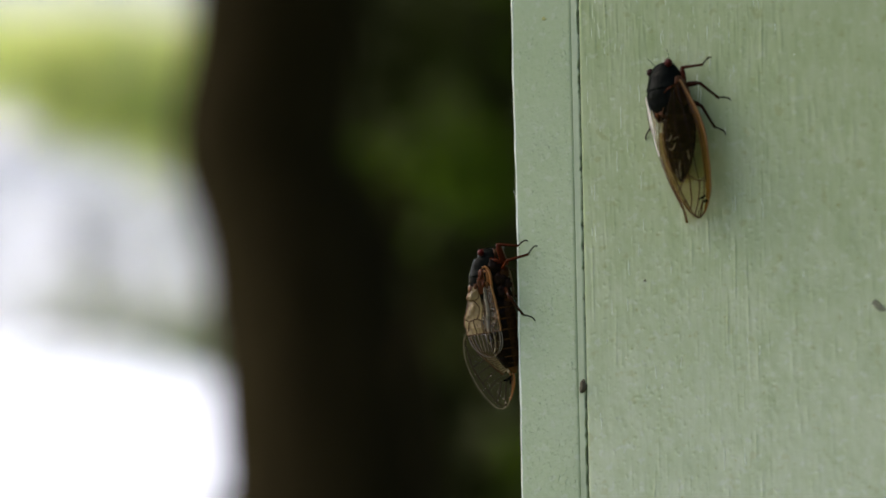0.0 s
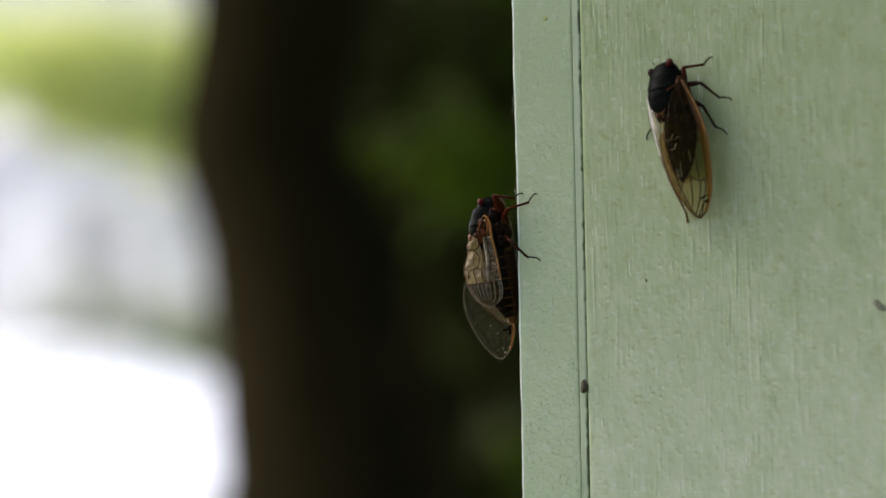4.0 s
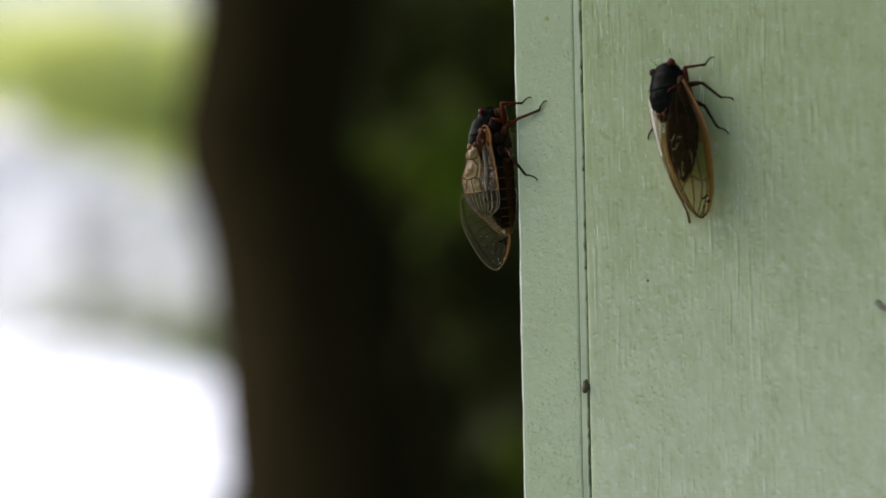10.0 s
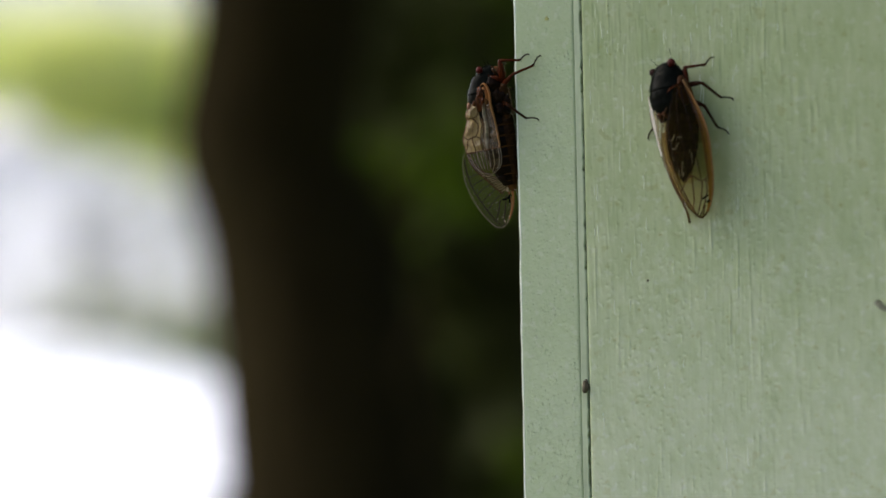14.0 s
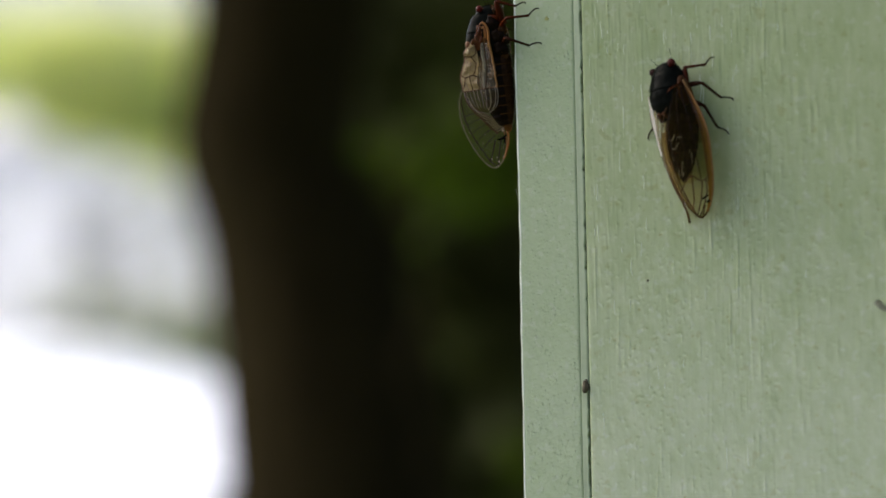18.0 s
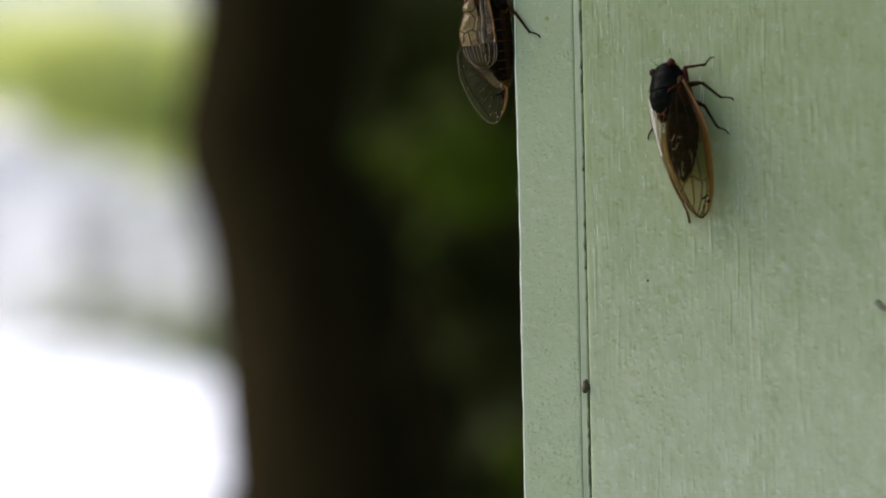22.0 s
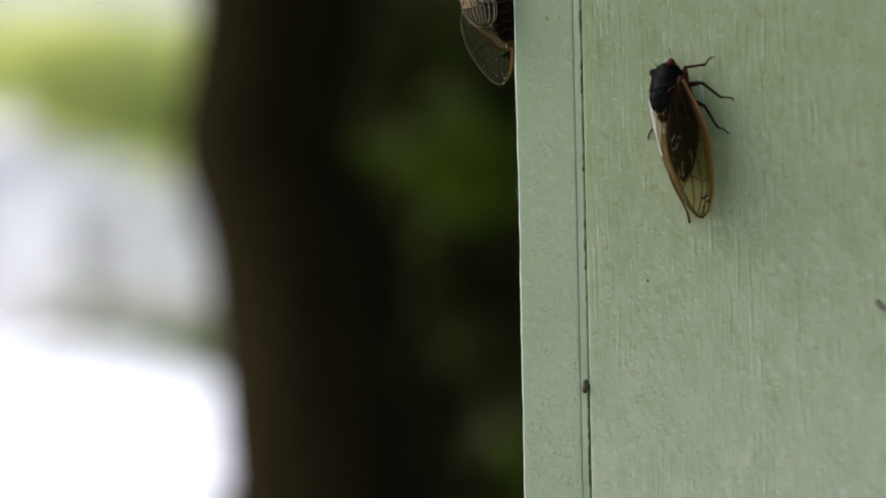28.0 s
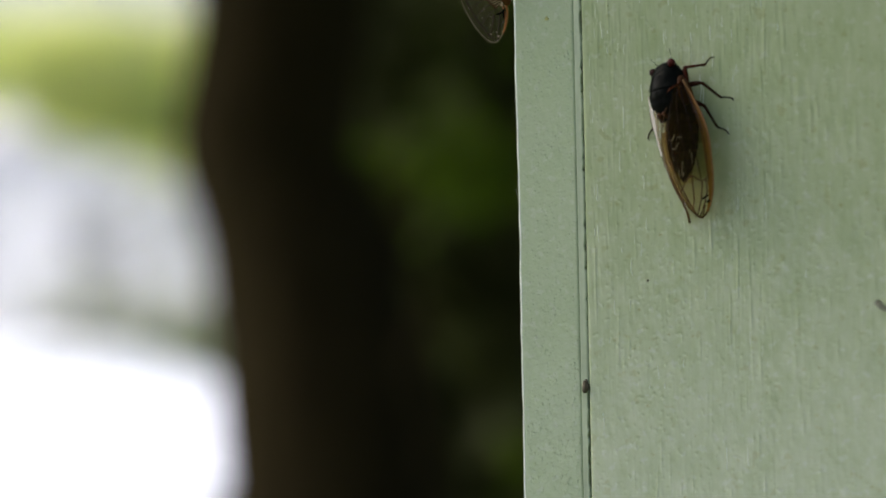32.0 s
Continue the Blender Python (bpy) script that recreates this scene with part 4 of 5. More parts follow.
    for k, v0 in enumerate((0.34, 0.36, 0.33, 0.35, 0.34)):
        s = 0.28 + 0.085 * k
        part("vein", mm(vein(far, [(s, v0), (s + 0.02, 0.6), (s + 0.05, 0.86)], 0.12, 0.10)), VEIN_BLACK, wing)
    for p in ([(0.10, 0.86), (0.3, 0.86), (0.5, 0.86), (0.7, 0.84), (0.85, 0.80), (0.95, 0.6), (0.95, 0.2)], [(0.66, 0.2), (0.76, 0.35), (0.86, 0.45), (0.95, 0.5)], [(0.66, 0.4), (0.74, 0.6), (0.80, 0.82)]):
        part("vein", mm(vein(far, p, 0.15, 0.12)), VEIN_BLACK, wing)
    rnd = random.Random(4)
    for s, v, r in ((0.90, 0.42, 0.26), (0.97, 0.55, 0.16), (0.83, 0.50, 0.15), (0.72, 0.62, 0.14), (0.66, 0.50, 0.15), (0.62, 0.72, 0.12), (0.56, 0.55, 0.12), (0.80, 0.74, 0.13), (0.88, 0.12, 0.15), (0.78, 0.20, 0.12), (0.48, 0.90, 0.11), (0.62, 0.10, 0.34), (0.60, 0.05, 0.26)):
        part("wing_bead", mm(ball(far(s, v) + Vector((0.15, 0, 0)), (r * 0.8, r * 0.8, r * rnd.uniform(0.7, 1.5)), 10, 8)), VEIN_PALE, wing, "tiny pale bead on the wing")
    part("dark_mark", mm(join(vein(far, [(0.68, 0.06), (0.69, 0.20), (0.67, 0.34)], 0.34, 0.22), vein(far, [(0.70, 0.10), (0.73, 0.16), (0.745, 0.10)], 0.26, 0.2))), BLACK, wing, "small dark zigzag mark near the wing tip")
    legs = {}
    inv = climber_pose(0.0).inverted()
    for kind in ("fore", "mid", "hind"):
        x, z = foot_at(kind, 0.0)
        legs[kind] = add_leg(c, kind, 1, inv @ on_post(x * 0.001, 1.35 + z * 0.001, 0.0003) * 1000, LEG_BROWN if kind == "hind" else LEG, LEG_DARK)
    for kind, foot in (("fore", (-5.5, -1.2, 9.0)), ("mid", (-6.0, -0.8, 2.5)), ("hind", (-6.0, -0.6, -5.0))):
        add_leg(c, kind, -1, foot, LEG, LEG_DARK)
    return c, legs, lifted


# ---- how the climber moves: seconds, height over 1.35 m in millimetres ----
CLIMB_1 = [(0.0, -8.9), (0.5, -7.2), (1.0, -6.8), (1.5, -5.8), (2.0, -3.2), (2.5, -1.9), (3.0, 0.0), (3.5, 1.4), (4.5, 4.3), (5.5, 7.0), (6.0, 8.4), (6.5, 9.9), (7.0, 11.7), (7.5, 12.9), (8.0, 15.3), (8.5, 16.8),
           (9.0, 17.7), (9.5, 20.4), (10.0, 23.5), (10.5, 24.5), (11.0, 25.0), (11.5, 26.5), (12.0, 29.1), (12.5, 30.1), (13.0, 31.7), (13.5, 33.1), (14.0, 33.5), (14.5, 36.0)]
CLIMB_2 = [(15.5, 38.8), (16.5, 41.4), (17.0, 44.2), (17.5, 47.0), (18.0, 47.4), (18.5, 48.8), (19.0, 51.1), (19.5, 53.3), (20.0, 53.9), (20.5, 55.3), (21.0, 55.7), (21.5, 57.7), (22.0, 57.8), (22.5, 58.3),
           (23.0, 58.5), (23.5, 59.3), (24.0, 60.4), (24.5, 61.0), (25.0, 61.9), (25.5, 62.3), (26.5, 64.6), (27.5, 66.8), (28.0, 67.1), (28.5, 68.6), (29.0, 69.4), (29.5, 70.2), (30.0, 70.7), (30.5, 72.4), (31.0, 74.6), (31.5, 76.2), (32.0, 76.8)]
# each foot's holds on the post's face: seconds, along the face and height over 1.35 m in millimetres
FEET = {
    "fore": [(0, 2.5, 1.5), (0.75, 2.2, 0.8), (1.0, -1.4, -0.8), (1.2, -1.8, 0.5), (1.4, -1.2, 6.3), (1.55, 3.3, 9.2), (1.75, 2.3, 7.2), (2.08, 2.3, 7.2), (2.35, 1.9, 14.4), (2.55, 1.4, 12.4), (4.0, 1.4, 12.4), (4.3, 1.9, 19.5), (6.75, 2.1, 20.0), (6.95, 2.7, 26.5),
             (9.15, 2.5, 26.5), (9.38, 3.7, 34.6), (10.72, 3.4, 34.6), (10.88, -1.5, 41.3), (11.0, 4.0, 42.7), (11.2, 1.9, 39.9), (12.4, 2.0, 40.0), (12.65, 5.1, 45.5), (12.9, 3.4, 44.6), (14.3, 3.2, 44.6), (14.5, 3.2, 50.7), (16.6, 3.0, 50.2), (16.85, 2.8, 56.6),
             (18.2, 2.7, 56.5), (18.5, 3.0, 62.0), (20.5, 3.0, 62.0), (20.8, 3.0, 68.0), (25.0, 3.0, 68.0), (25.4, 3.0, 76.0), (29.6, 3.0, 76.0), (30.0, 3.0, 84.0), (32, 3.0, 84.0)],
    "mid": [(0, 4.8, 0.3), (0.65, 4.5, -0.2), (0.95, 7.0, 4.5), (1.2, 6.3, 3.2), (3.2, 6.0, 3.2), (3.5, 4.8, 12.5), (4.9, 4.8, 12.0), (5.3, 6.6, 20.8), (5.5, 6.2, 20.1), (5.75, 4.6, 17.6), (7.65, 4.6, 17.4), (7.9, 7.8, 26.4), (8.15, 4.4, 23.7),
            (9.55, 4.4, 23.6), (9.85, 7.5, 33.8), (13.1, 7.4, 33.8), (13.35, 4.7, 41.5), (13.8, 5.0, 41.5), (14.05, 6.3, 44.5), (15.3, 6.3, 44.6), (15.6, 6.6, 50.9), (17.8, 6.6, 50.9), (18.05, 5.7, 55.6), (18.6, 5.5, 55.3),
            (18.9, 6.0, 61.0), (21.0, 6.0, 61.0), (21.3, 6.0, 66.0), (26.0, 6.0, 66.0), (26.4, 6.0, 74.0), (30.4, 6.0, 74.0), (30.8, 6.0, 82.0), (32, 6.0, 82.0)],
    "hind": [(0, 3.9, -17.0), (1.6, 3.9, -17.0), (1.9, 5.5, -3.2), (4.6, 5.2, -3.2), (4.9, 5.6, 5.9), (8.62, 5.4, 5.9), (8.82, 6.7, 17.2), (9.05, 4.6, 15.4), (11.3, 4.5, 15.4), (11.65, 4.9, 26.1), (12.75, 4.9, 26.1), (13.0, 5.5, 29.3),
             (15.2, 5.0, 29.2), (15.6, 3.2, 37.9), (17.2, 3.2, 37.9), (17.5, 6.4, 46.9), (21.2, 6.5, 47.2), (21.5, 6.6, 47.8), (22.15, 6.6, 47.8), (22.4, 4.4, 55.2), (24.6, 4.2, 55.2), (24.95, 4.6, 64.0), (30.0, 5.0, 64.0),
             (30.4, 5.0, 72.0), (32, 5.0, 72.0)]}


def glide(rows, t):
    """Values between rows, easing from each to the next."""
    for a, b in zip(rows, rows[1:]):
        if t <= b[0]:
            f = (t - a[0]) / (b[0] - a[0])
            f = f * f * (3 - 2 * f)
            return [p + (q - p) * f for p, q in zip(a[1:], b[1:])]
    return list(rows[-1][1:])


def climb_at(t):
    rows = CLIMB_1 + CLIMB_2
    k = max(i for i, r in enumerate(rows[:-1]) if r[0] <= t)
    (t0, a), (t1, b) = rows[k], rows[k + 1]
    f = (t - t0) / (t1 - t0)
    lo = rows[k - 1] if k else rows[k]
    hi = rows[min(k + 2, len(rows) - 1)]
    d0 = (b - lo[1]) / (t1 - lo[0]) * (t1 - t0)
    d1 = (hi[1] - a) / (hi[0] - t0) * (t1 - t0)
    return (2 * f ** 3 - 3 * f ** 2 + 1) * a + (f ** 3 - 2 * f ** 2 + f) * d0 + (3 * f ** 2 - 2 * f ** 3) * b + (f ** 3 - f ** 2) * d1


def foot_at(kind, t):
    x, z = glide(FEET[kind], t)
    return x + 0.5, z


# how far the tail swings off the post as it steps: seconds, degrees
SWING = [(0, 0.0), (0.5, 2.8), (1.5, 2.2), (2, -0.4), (2.5, -0.7), (3, 0.3), (5.5, -0.1), (6, -1.0), (7.5, 1.2), (8, 3.3), (8.5, 3.1), (9, -0.2), (9.5, 0.5), (10, 2.6), (10.5, 2.6), (11, 0.5), (11.5, -0.5),
         (14.5, -0.2), (16.5, 1.0), (17, 1.9), (17.5, 0.8), (18, 1.9), (19, 0.5), (21, 1.4), (21.5, 2.9), (22.2, 2.1), (23, 1.8), (23.5, 2.7), (24, 1.9), (24.5, 0.1), (25, -1.2), (28, -1.5), (30, -1.3), (31, -0.4), (32, 1.0)]


def climber_pose(t):
    return pose(CLIMB_X, CLIMB_Y, 1.351 + 0.001 * climb_at(t)) @ pose(0, 0, 0, 0, CLIMB_LEAN + glide(SWING, t)[0], 0) @ pose(0, 0, 0, 0, 0, CLIMB_TURN)


def motions():
    climber, legs, wing = CLIMBER
    times = [k / 10 for k in range(321)]
    walk(climber, [(t, climber_pose(t)) for t in times])
    hinge = pose(0.0042, -0.0076, 0.0014)
    walk(wing, [(t, hinge @ pose(0, 0, 0, a, b) @ hinge.inverted()) for t, a, b in ((0.0, 0.0, 0.0), (20.0, 0.0, 0.0), (23.2, 0.3, -2.0), (24.0, -2.0, -11.0), (25.5, -1.6, -13.0), (28.0, -0.5, -13.0), (32.0, 0.0, -13.0))])
    for kind, (thigh, shin, hip, l1, l2, pole) in legs.items():
        rows = []
        for t in times:
            x, z = foot_at(kind, t)
            foot = climber_pose(t).inverted() @ on_post(x * 0.001, 1.35 + z * 0.001, 0.0003) * 1000
            rows.append((t, leg_poses(hip, foot, l1, l2, pole)))
        walk(thigh, [(t, r[0]) for t, r in rows])
        walk(shin, [(t, r[1]) for t, r in rows])


# ---- the surroundings ----
def leaf_cloud(count, size, inside, seed, down=0.4):
    """Many small bent leaves inside a shape given by a function that returns a place."""
    rnd = random.Random(seed)
    verts, faces = [], []
    for _ in range(count):
        p = inside(rnd)
        q = Euler((rnd.uniform(-1, 1) * 1.2, rnd.uniform(-1, 1) * 1.2, rnd.uniform(0, 6.28))).to_matrix()
        s = size * rnd.uniform(0.6, 1.3)
        k = len(verts)
        for v in ((0, 0, 0), (0.32, 0.4, 0.06), (0, 1.0, -0.12), (-0.32, 0.4, 0.06)):
            verts.append(p + q @ Vector(v) * s)
        faces += [(k, k + 1, k + 2), (k, k + 2, k + 3)]
    return verts, faces


def clumps(centres, spread, flat=0.7):
    def inside(rnd):
        c, r = rnd.choice(centres)
        d = Vector((rnd.gauss(0, 1), rnd.gauss(0, 1), rnd.gauss(0, 1))).normalized() * (rnd.random() ** 0.45) * r * spread
        return Vector(c) + Vector((d.x, d.y, d.z * flat))
    return inside


def limb(a, b, r0, r1, seed, n=9, bend=0.12):
    a, b = Vector(a), Vector(b)
    ln = (b - a).length
    pts = [a.lerp(b, i / n) + Vector((noise.noise((seed, i * 0.5, 0)), noise.noise((seed, 5, i * 0.5)), 0)) * ln * bend * math.sin(math.pi * i / n) for i in range(n + 1)]
    return tube(pts, [r0 + (r1 - r0) * i / n for i in range(n + 1)], 10)


def build_near_tree():
    """The dark trunk close behind the post, with its limbs, crown and a low spray of leaves."""
    tree = thing("tree", "slender shade tree with dark rough bark behind the post", "tree", pose(-0.070, 3.5, 0))
    seg, verts = 40, []
    zs = [i * 0.03 for i in range(150)]
    # height, how far the trunk leans, half its width: it bows at breast height and flares to the root
    form = [(0.0, -0.02, 0.20), (0.6, -0.03, 0.13), (1.09, -0.040, 0.118), (1.2, -0.046, 0.118), (1.33, -0.072, 0.106), (1.468, -0.112, 0.096), (1.61, -0.092, 0.092), (1.9, -0.095, 0.085), (4.5, -0.20, 0.05)]
    for z in zs:
        lean, r = glide(form, z)
        for j in range(seg):
            t = 2 * math.pi * j / seg
            c = Vector((math.cos(t), math.sin(t), 0))
            rr = r * (1 + 0.03 * noise.noise((c.x * 3, c.y * 3, z * 0.9)) + 0.05 * abs(noise.noise((c.x * 9, c.y * 9, z * 2.2))) - 0.012)
            verts.append(Vector((lean, 0, z)) + c * rr)
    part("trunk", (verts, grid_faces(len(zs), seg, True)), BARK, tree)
    top = Vector((-0.22, 0, 4.4))
    centres = []
    rnd = random.Random(5)
    for k in range(8):
        a = k * 0.785 + rnd.uniform(-0.3, 0.3)
        b = top + Vector((0.5 + max(-0.35, math.cos(a)) * rnd.uniform(1.6, 2.6), math.sin(a) * rnd.uniform(1.6, 2.6), rnd.uniform(0.6, 2.6)))
        part("limb", limb(top - Vector((0, 0, 0.2 + 0.15 * k)), b, 0.055, 0.015, k + 0.5), BARK, tree)
        centres += [(b, 0.9), (top.lerp(b, 0.65), 0.75)]
    # unseen low limbs and leaf clumps, added to keep sky light off the trunk
    for k in range(16):
        a, q = k * 2.4, 0.5 + 1.75 * math.sqrt((k + 0.5) / 16)
        b = Vector((-0.1 + math.cos(a) * q * (0.42 if math.cos(a) < 0 else 1.0), math.sin(a) * q, 2.75 - 0.10 * q))
        part("limb", limb((-0.15, 0, 2.5 + 0.08 * k), b, 0.03, 0.008, k + 40.5), BARK, tree)
        centres += [(b, 0.62), (Vector((-0.1, 0, 2.9)).lerp(b, 0.6), 0.5)]
    for b in ((-0.45, 0.25, 2.1), (-0.75, 0.35, 2.35), (-1.05, 0.5, 2.65), (-0.3, -0.2, 2.1), (-0.6, -0.1, 2.4)):
        part("limb", limb((-0.16, 0, 2.3), b, 0.02, 0.006, b[0] * 9), BARK, tree)
        centres += [(Vector(b), 0.36)] * 3
    centres.append((top + Vector((0, 0, 2.6)), 1.1))
    part("crown", leaf_cloud(15000, 0.13, clumps(centres, 1.15), 11), LEAF_NEAR, tree)
    twig = [limb((0.05, -0.13, 1.12), (0.045, -0.50, 1.43), 0.007, 0.003, 2.2), limb((0.045, -0.50, 1.43), (0.09, -0.52, 1.46), 0.003, 0.001, 3.2)]
    part("twig", join(*twig), BARK, tree)
    sprays = [((0.070, -0.5, 1.432), 0.022, 56), ((0.112, -0.5, 1.41), 0.035, 46), ((0.135, -0.5, 1.56), 0.025, 14), ((0.145, -0.5, 1.15), 0.02, 12)]
    for k, (where, wide, n) in enumerate(sprays):
        def scattered(rnd):
            return Vector(where) + Vector((rnd.gauss(0, wide), rnd.gauss(0, wide), rnd.gauss(0, wide)))
        tagged(part("leaf_spray", leaf_cloud(n, 0.026, scattered, 21 + k), LEAF_NEAR, tree, "spray of shaded green leaves"), kind="stuff")
    return tree


def build_shrub():
    """Dark evergreen shrubbery behind the trunk and the post."""
    shrub = thing("shrub", "dense dark green shrub in deep shade", "shrub", pose(0.5, 5.2, 0))
    rnd = random.Random(3)
    part("stem", join(*[limb((0.1 * k - 0.2, 0, 0), (0.35 * k - 0.7, 0.1 * (k % 2), 1.9), 0.035, 0.012, k + 9.1) for k in range(5)]), BARK, shrub)
    centres = [((rnd.uniform(-0.42, 1.7), rnd.uniform(-0.2, 0.9), rnd.uniform(0.15, 3.1)), 0.40) for _ in range(150)]
    centres += [((rnd.uniform(-0.52, -0.1), rnd.uniform(-0.2, 0.8), rnd.uniform(0.4, 3.2)), 0.35) for _ in range(60)]
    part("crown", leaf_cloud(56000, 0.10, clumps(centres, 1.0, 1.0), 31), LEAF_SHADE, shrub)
    return shrub


def build_far_tree():
    tree = thing("tree", "small ornamental tree with sunlit yellow-green leaves", "tree", pose(-6.2, 40.0, 0))
    part("trunk", limb((0, 0, 0), (0.1, 0, 3.1), 0.13, 0.07, 0.4), BARK, tree)
    rnd = random.Random(8)
    centres = []
    for k in range(60):
        x, y = rnd.uniform(-3.0, 3.4), rnd.uniform(-1.6, 1.6)
        centres.append(((x, y, 3.58 + (0.30 if x < 1.4 or x > 3.2 else 0.0) + rnd.uniform(-0.55 if x < 1.4 else -0.36, 0.32) + 0.25 * noise.noise((x * 0.7, 2.0, 0.0))), rnd.uniform(0.36, 0.58)))
    for k in range(34):
        x = rnd.uniform(1.4, 3.9)
        centres.append(((x, rnd.uniform(-0.8, 0.8), 3.2 - 0.30 * (x - 1.4) + rnd.uniform(-0.2, 0.2)), 0.34))
    for k in range(6):
        part("limb", limb((0.1, 0, 2.9), centres[k][0], 0.05, 0.015, k + 20.0), BARK, tree)
    part("crown", leaf_cloud(30000, 0.20, clumps(centres, 1.0, 0.75), 41), LEAF_SUNLIT, tree)
    return tree


def build_house():
    house = thing("house", "pale lilac-grey single-storey house beyond the drive", "house", pose(-8.0, 60.0, 0, 0, 0, -40))
    w, d, h = 7.5, 7.0, 3.3
    part("wall", box(-w, w, 0, d, 0.3, h), SIDING, house, smooth=False)
    part("plinth", box(-w - 0.02, w + 0.02, -0.03, d, 0.0, 0.3), SIDING, house, smooth=False)
    for k in range(16):
        part("siding_board", box(-w, w, -0.035 + 0.004 * (k % 2), -0.002, 0.32 + 0.184 * k, 0.32 + 0.184 * k + 0.176), SIDING, house, smooth=False)
    v = [(-w - 0.4, -0.5, h), (w + 0.4, -0.5, h), (w + 0.4, d + 0.5, h), (-w - 0.4, d + 0.5, h), (-w - 0.4, d / 2, h + 1.6), (w + 0.4, d / 2, h + 1.6),
         (-w - 0.4, -0.5, h + 0.12), (w + 0.4, -0.5, h + 0.12)]
    part("roof", (v, [(0, 1, 2, 3), (6, 7, 5, 4), (2, 5, 4, 3), (0, 6, 7, 1), (0, 3, 4, 6), (1, 7, 5, 2)]), ROOF, house, smooth=False)
    for x in (-4.6, -0.9, 2.6, 4.5):
        win = part("window", box(x - 0.62, x + 0.62, -0.09, -0.04, 1.15, 2.6), TRIM, house, smooth=False)
        for k in (0, 1):
            part("pane", box(x - 0.54, x + 0.54, -0.10, -0.092, 1.22 + 0.68 * k, 1.84 + 0.68 * k), GLASS, win, smooth=False)
    return house


def build_garden_shrubs():
    """Low grey-green shrubs along the house."""
    for k, (x, y, s) in enumerate(((-4.75, 51.0, 0.55), (-6.3, 54.5, 0.5), (-3.7, 47.5, 0.5), (-2.9, 43.0, 0.45), (-3.6, 50.5, 0.6), (-5.4, 53.5, 0.6))):
        shrub = thing("shrub", "low grey-green garden shrub beside the drive", "shrub", pose(x, y, 0.03), "garden shrubs")
        part("stem", join(*[limb((0, 0, 0), (0.2 * (j - 1), 0.1 * (j % 2), s * 0.7), 0.03, 0.01, k * 3 + j + 60.5) for j in range(3)]), BARK, shrub)
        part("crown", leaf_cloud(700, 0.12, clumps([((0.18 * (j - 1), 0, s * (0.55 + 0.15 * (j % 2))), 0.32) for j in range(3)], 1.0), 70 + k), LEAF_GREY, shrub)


def build_sapling():
    """A thin young tree before the house: few pale leaves in loose tufts."""
    tree = thing("tree", "thin young tree with sparse pale grey-green leaves before the house", "tree", pose(-4.6, 43.0, 0.03))
    part("trunk", limb((0, 0, 0), (0.05, 0, 2.0), 0.04, 0.02, 31.4), BARK, tree)
    rnd = random.Random(19)
    for k in range(26):
        p = Vector((rnd.triangular(-1.3, 2.0, 1.3), rnd.uniform(-0.6, 0.6), rnd.uniform(0.5, 2.6)))
        part("limb", limb((0.02, 0, rnd.uniform(0.7, 1.9)), p, 0.012, 0.004, k + 80.0), BARK, tree)
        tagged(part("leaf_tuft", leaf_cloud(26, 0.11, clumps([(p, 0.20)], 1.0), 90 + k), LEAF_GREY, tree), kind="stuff")


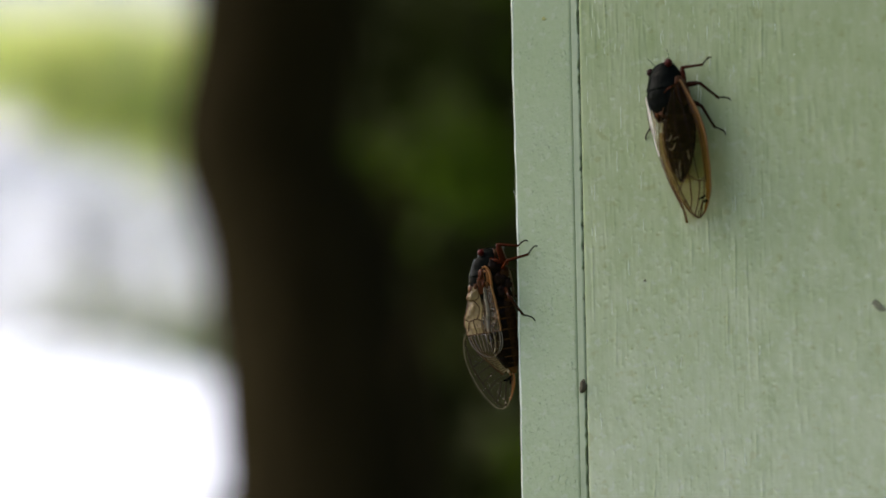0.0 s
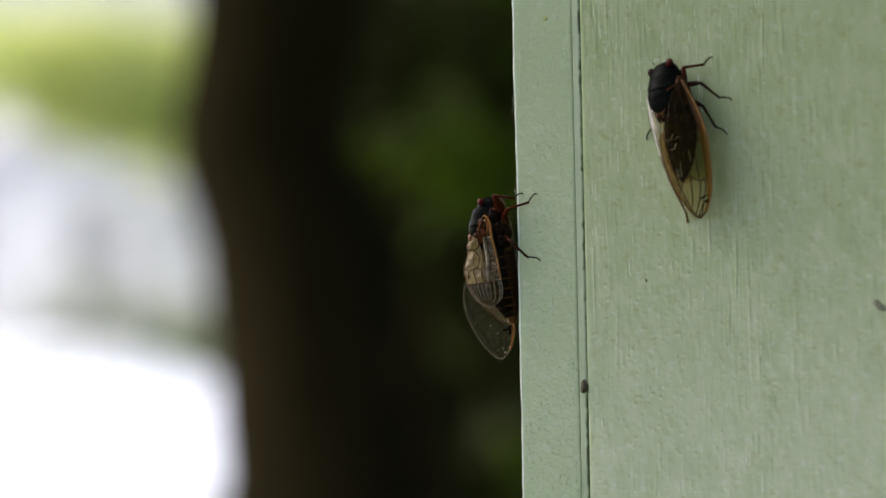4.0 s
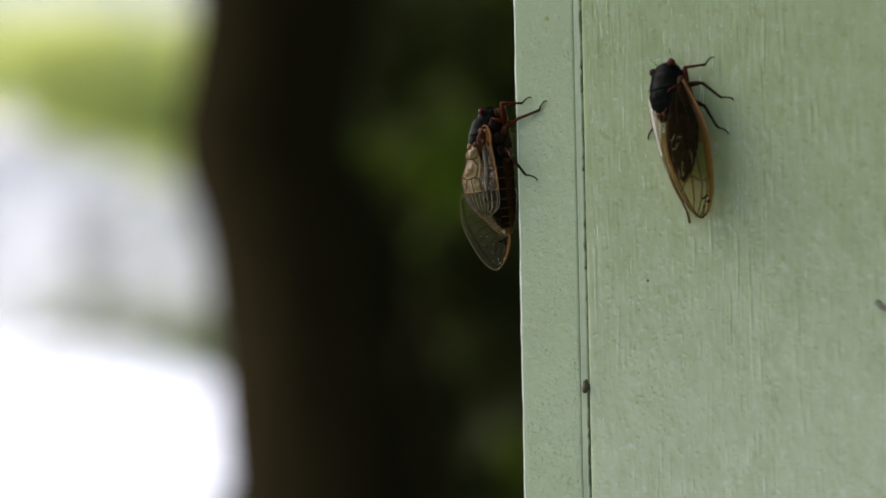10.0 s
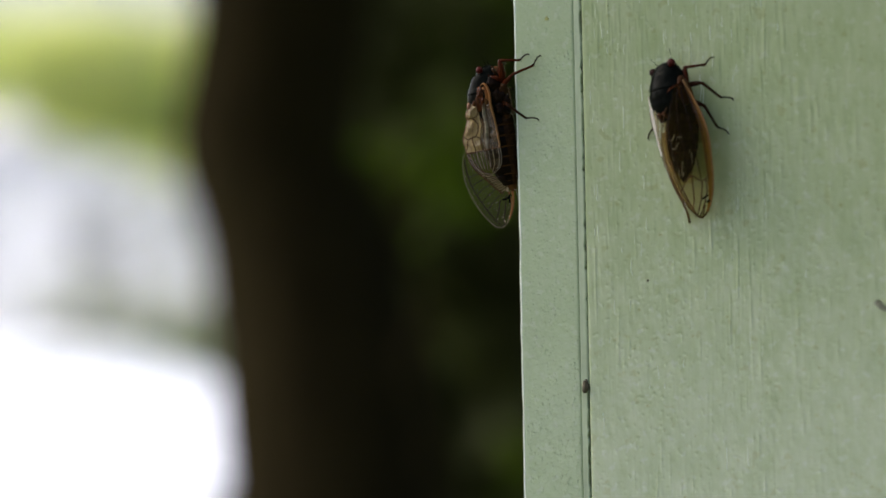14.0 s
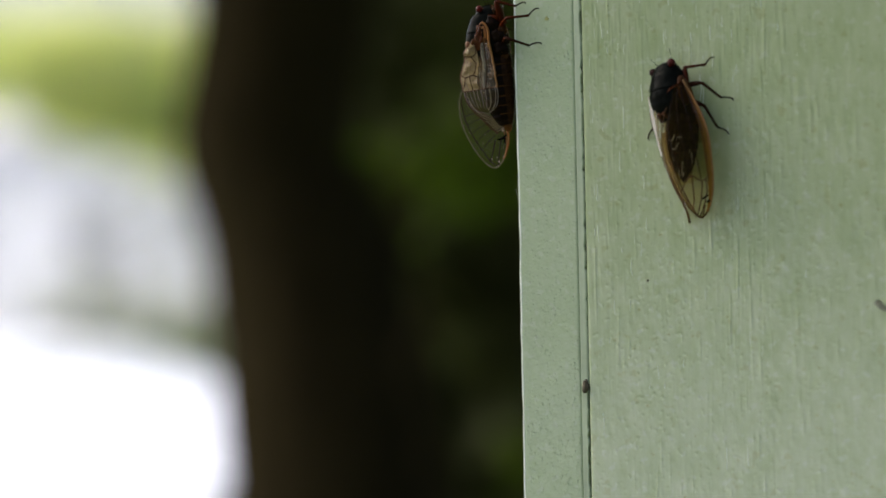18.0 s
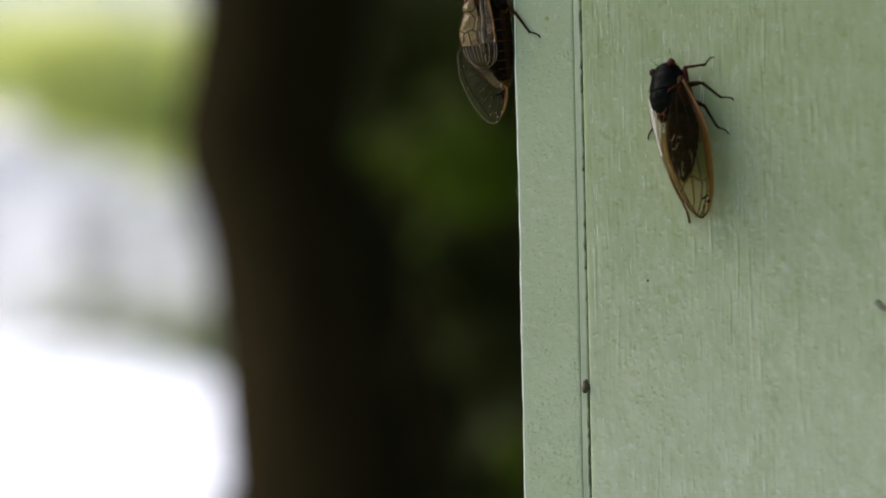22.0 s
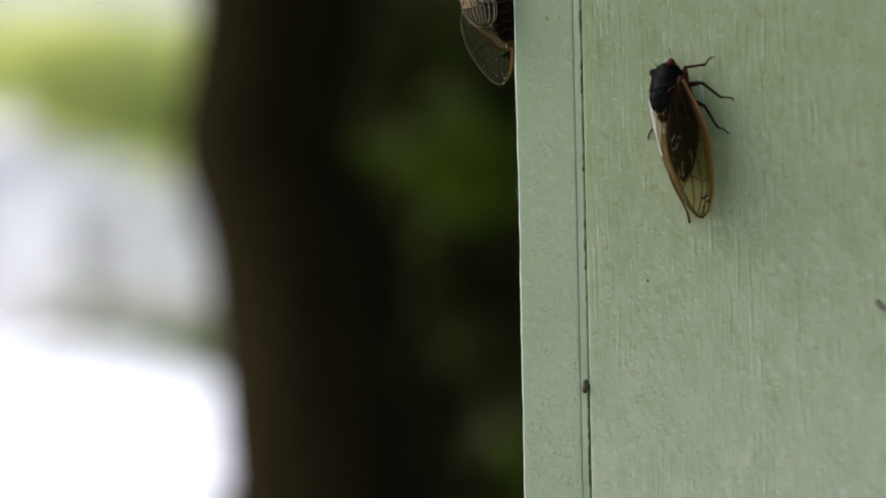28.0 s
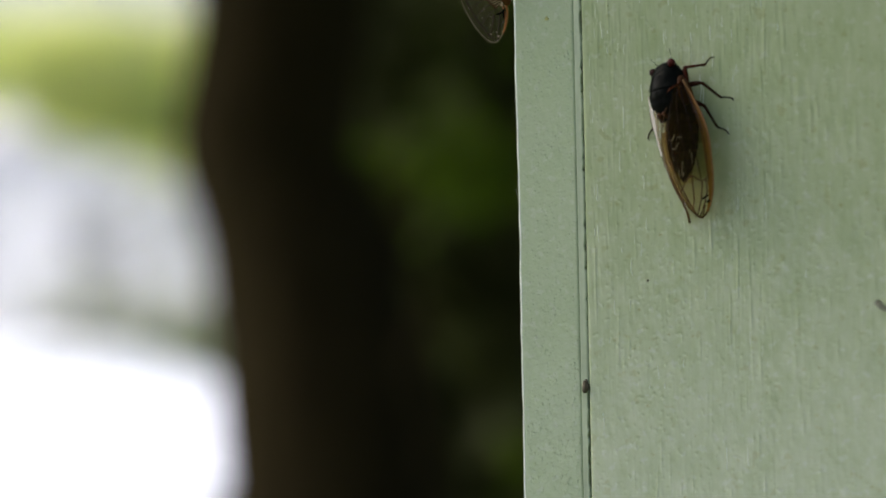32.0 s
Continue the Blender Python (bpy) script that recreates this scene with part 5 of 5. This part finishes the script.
def build_silk():
    """Loose strands of spider silk on the post's edge."""
    rnd = random.Random(12)
    silk = thing("spider_silk", "loose strands of spider silk on the post's corner", "spider silk", POST)
    for z, n in ((1.383, 5), (1.3645, 4)):
        for k in range(n):
            a = Vector((0.0001, 0.0006, z + rnd.uniform(-0.003, 0.003)))
            pts = [a + Vector((-0.0011 * t * rnd.uniform(0.5, 1.2), 0.0004 * t, 0.0035 * (t - 0.4) * rnd.uniform(0.3, 1.2))) for t in (0, 0.35, 0.7, 1.0)]
            part("strand", tube([Vector(p) for p in smooth_sections(pts, 10)], 0.000014, 4), SILK, silk)


def build_ground():
    n = 60
    verts, faces = [], []
    xs = [math.copysign(abs(i / 30 - 1) ** 3, i / 30 - 1) * 2500 for i in range(n + 1)]
    for y in xs:
        for x in xs:
            verts.append((x, y, 0.03 * noise.noise((x * 0.05, y * 0.05, 0)) - 0.06))
    thing("ground", "mown lawn reaching to the horizon", "lawn", kind="structure", geo=(verts, grid_faces(n + 1, n + 1)), mats=GRASS)
    out = [(0.5, 13.0), (0.2, 19.0), (-1.2, 28.0), (-2.6, 36.0), (-3.9, 44.5), (-5.4, 51.5), (-7.2, 56.0), (-16.0, 60.0), (-16.0, 13.0)]
    n = len(out)
    v = [(x, y, z) for z in (-0.05, 0.035) for x, y in out]
    f = [tuple(range(n))[::-1], tuple(range(n, 2 * n))] + [(k, (k + 1) % n, (k + 1) % n + n, k + n) for k in range(n)]
    # unseen slab added at left behind the viewer, a bright reflector for the paint
    v2, f2 = box(-52.0, -4.0, -45.0, 13.0, -0.05, 0.035)
    v, f = join((v, f), (v2, f2))
    thing("driveway", "sun-bleached pale concrete driveway with an added unseen reflecting slab", "driveway", kind="structure", geo=(v, f), mats=CONCRETE, smooth=False)


def build_backdrop():
    """An unseen dark sheet like a wood's edge, added to close the place behind the viewer."""
    verts, n = [], 160
    for k in range(n + 1):
        a = math.radians(165 + 190 * k / n)
        for j in range(13):
            h = j / 12
            r = 62 - 5 * math.sin(math.pi * h) + 2.2 * noise.noise((k * 0.37, h * 3.1, 1.0)) + 1.2 * noise.noise((k * 0.9, h * 7.0, 4.0))
            # added height keeps blue sky out of the upper paint's reflection
            top = 19.0 + 3.5 * noise.noise((k * 0.21, 2.0, 0.0)) + 1.5 * noise.noise((k * 0.8, 5.0, 0.0))
            verts.append((r * math.cos(a), r * math.sin(a), -0.1 + h * top))
    thing("backdrop", "unseen dark green backdrop added behind the viewer", "woods", kind="structure", geo=(verts, grid_faces(n + 1, 13)), mats=LEAF_DARK)


build_post()
build_marks()
build_resting()
CLIMBER = build_climber()
build_near_tree()
build_shrub()
build_far_tree()
build_house()
build_garden_shrubs()
build_sapling()
build_ground()
build_backdrop()
build_silk()
motions()
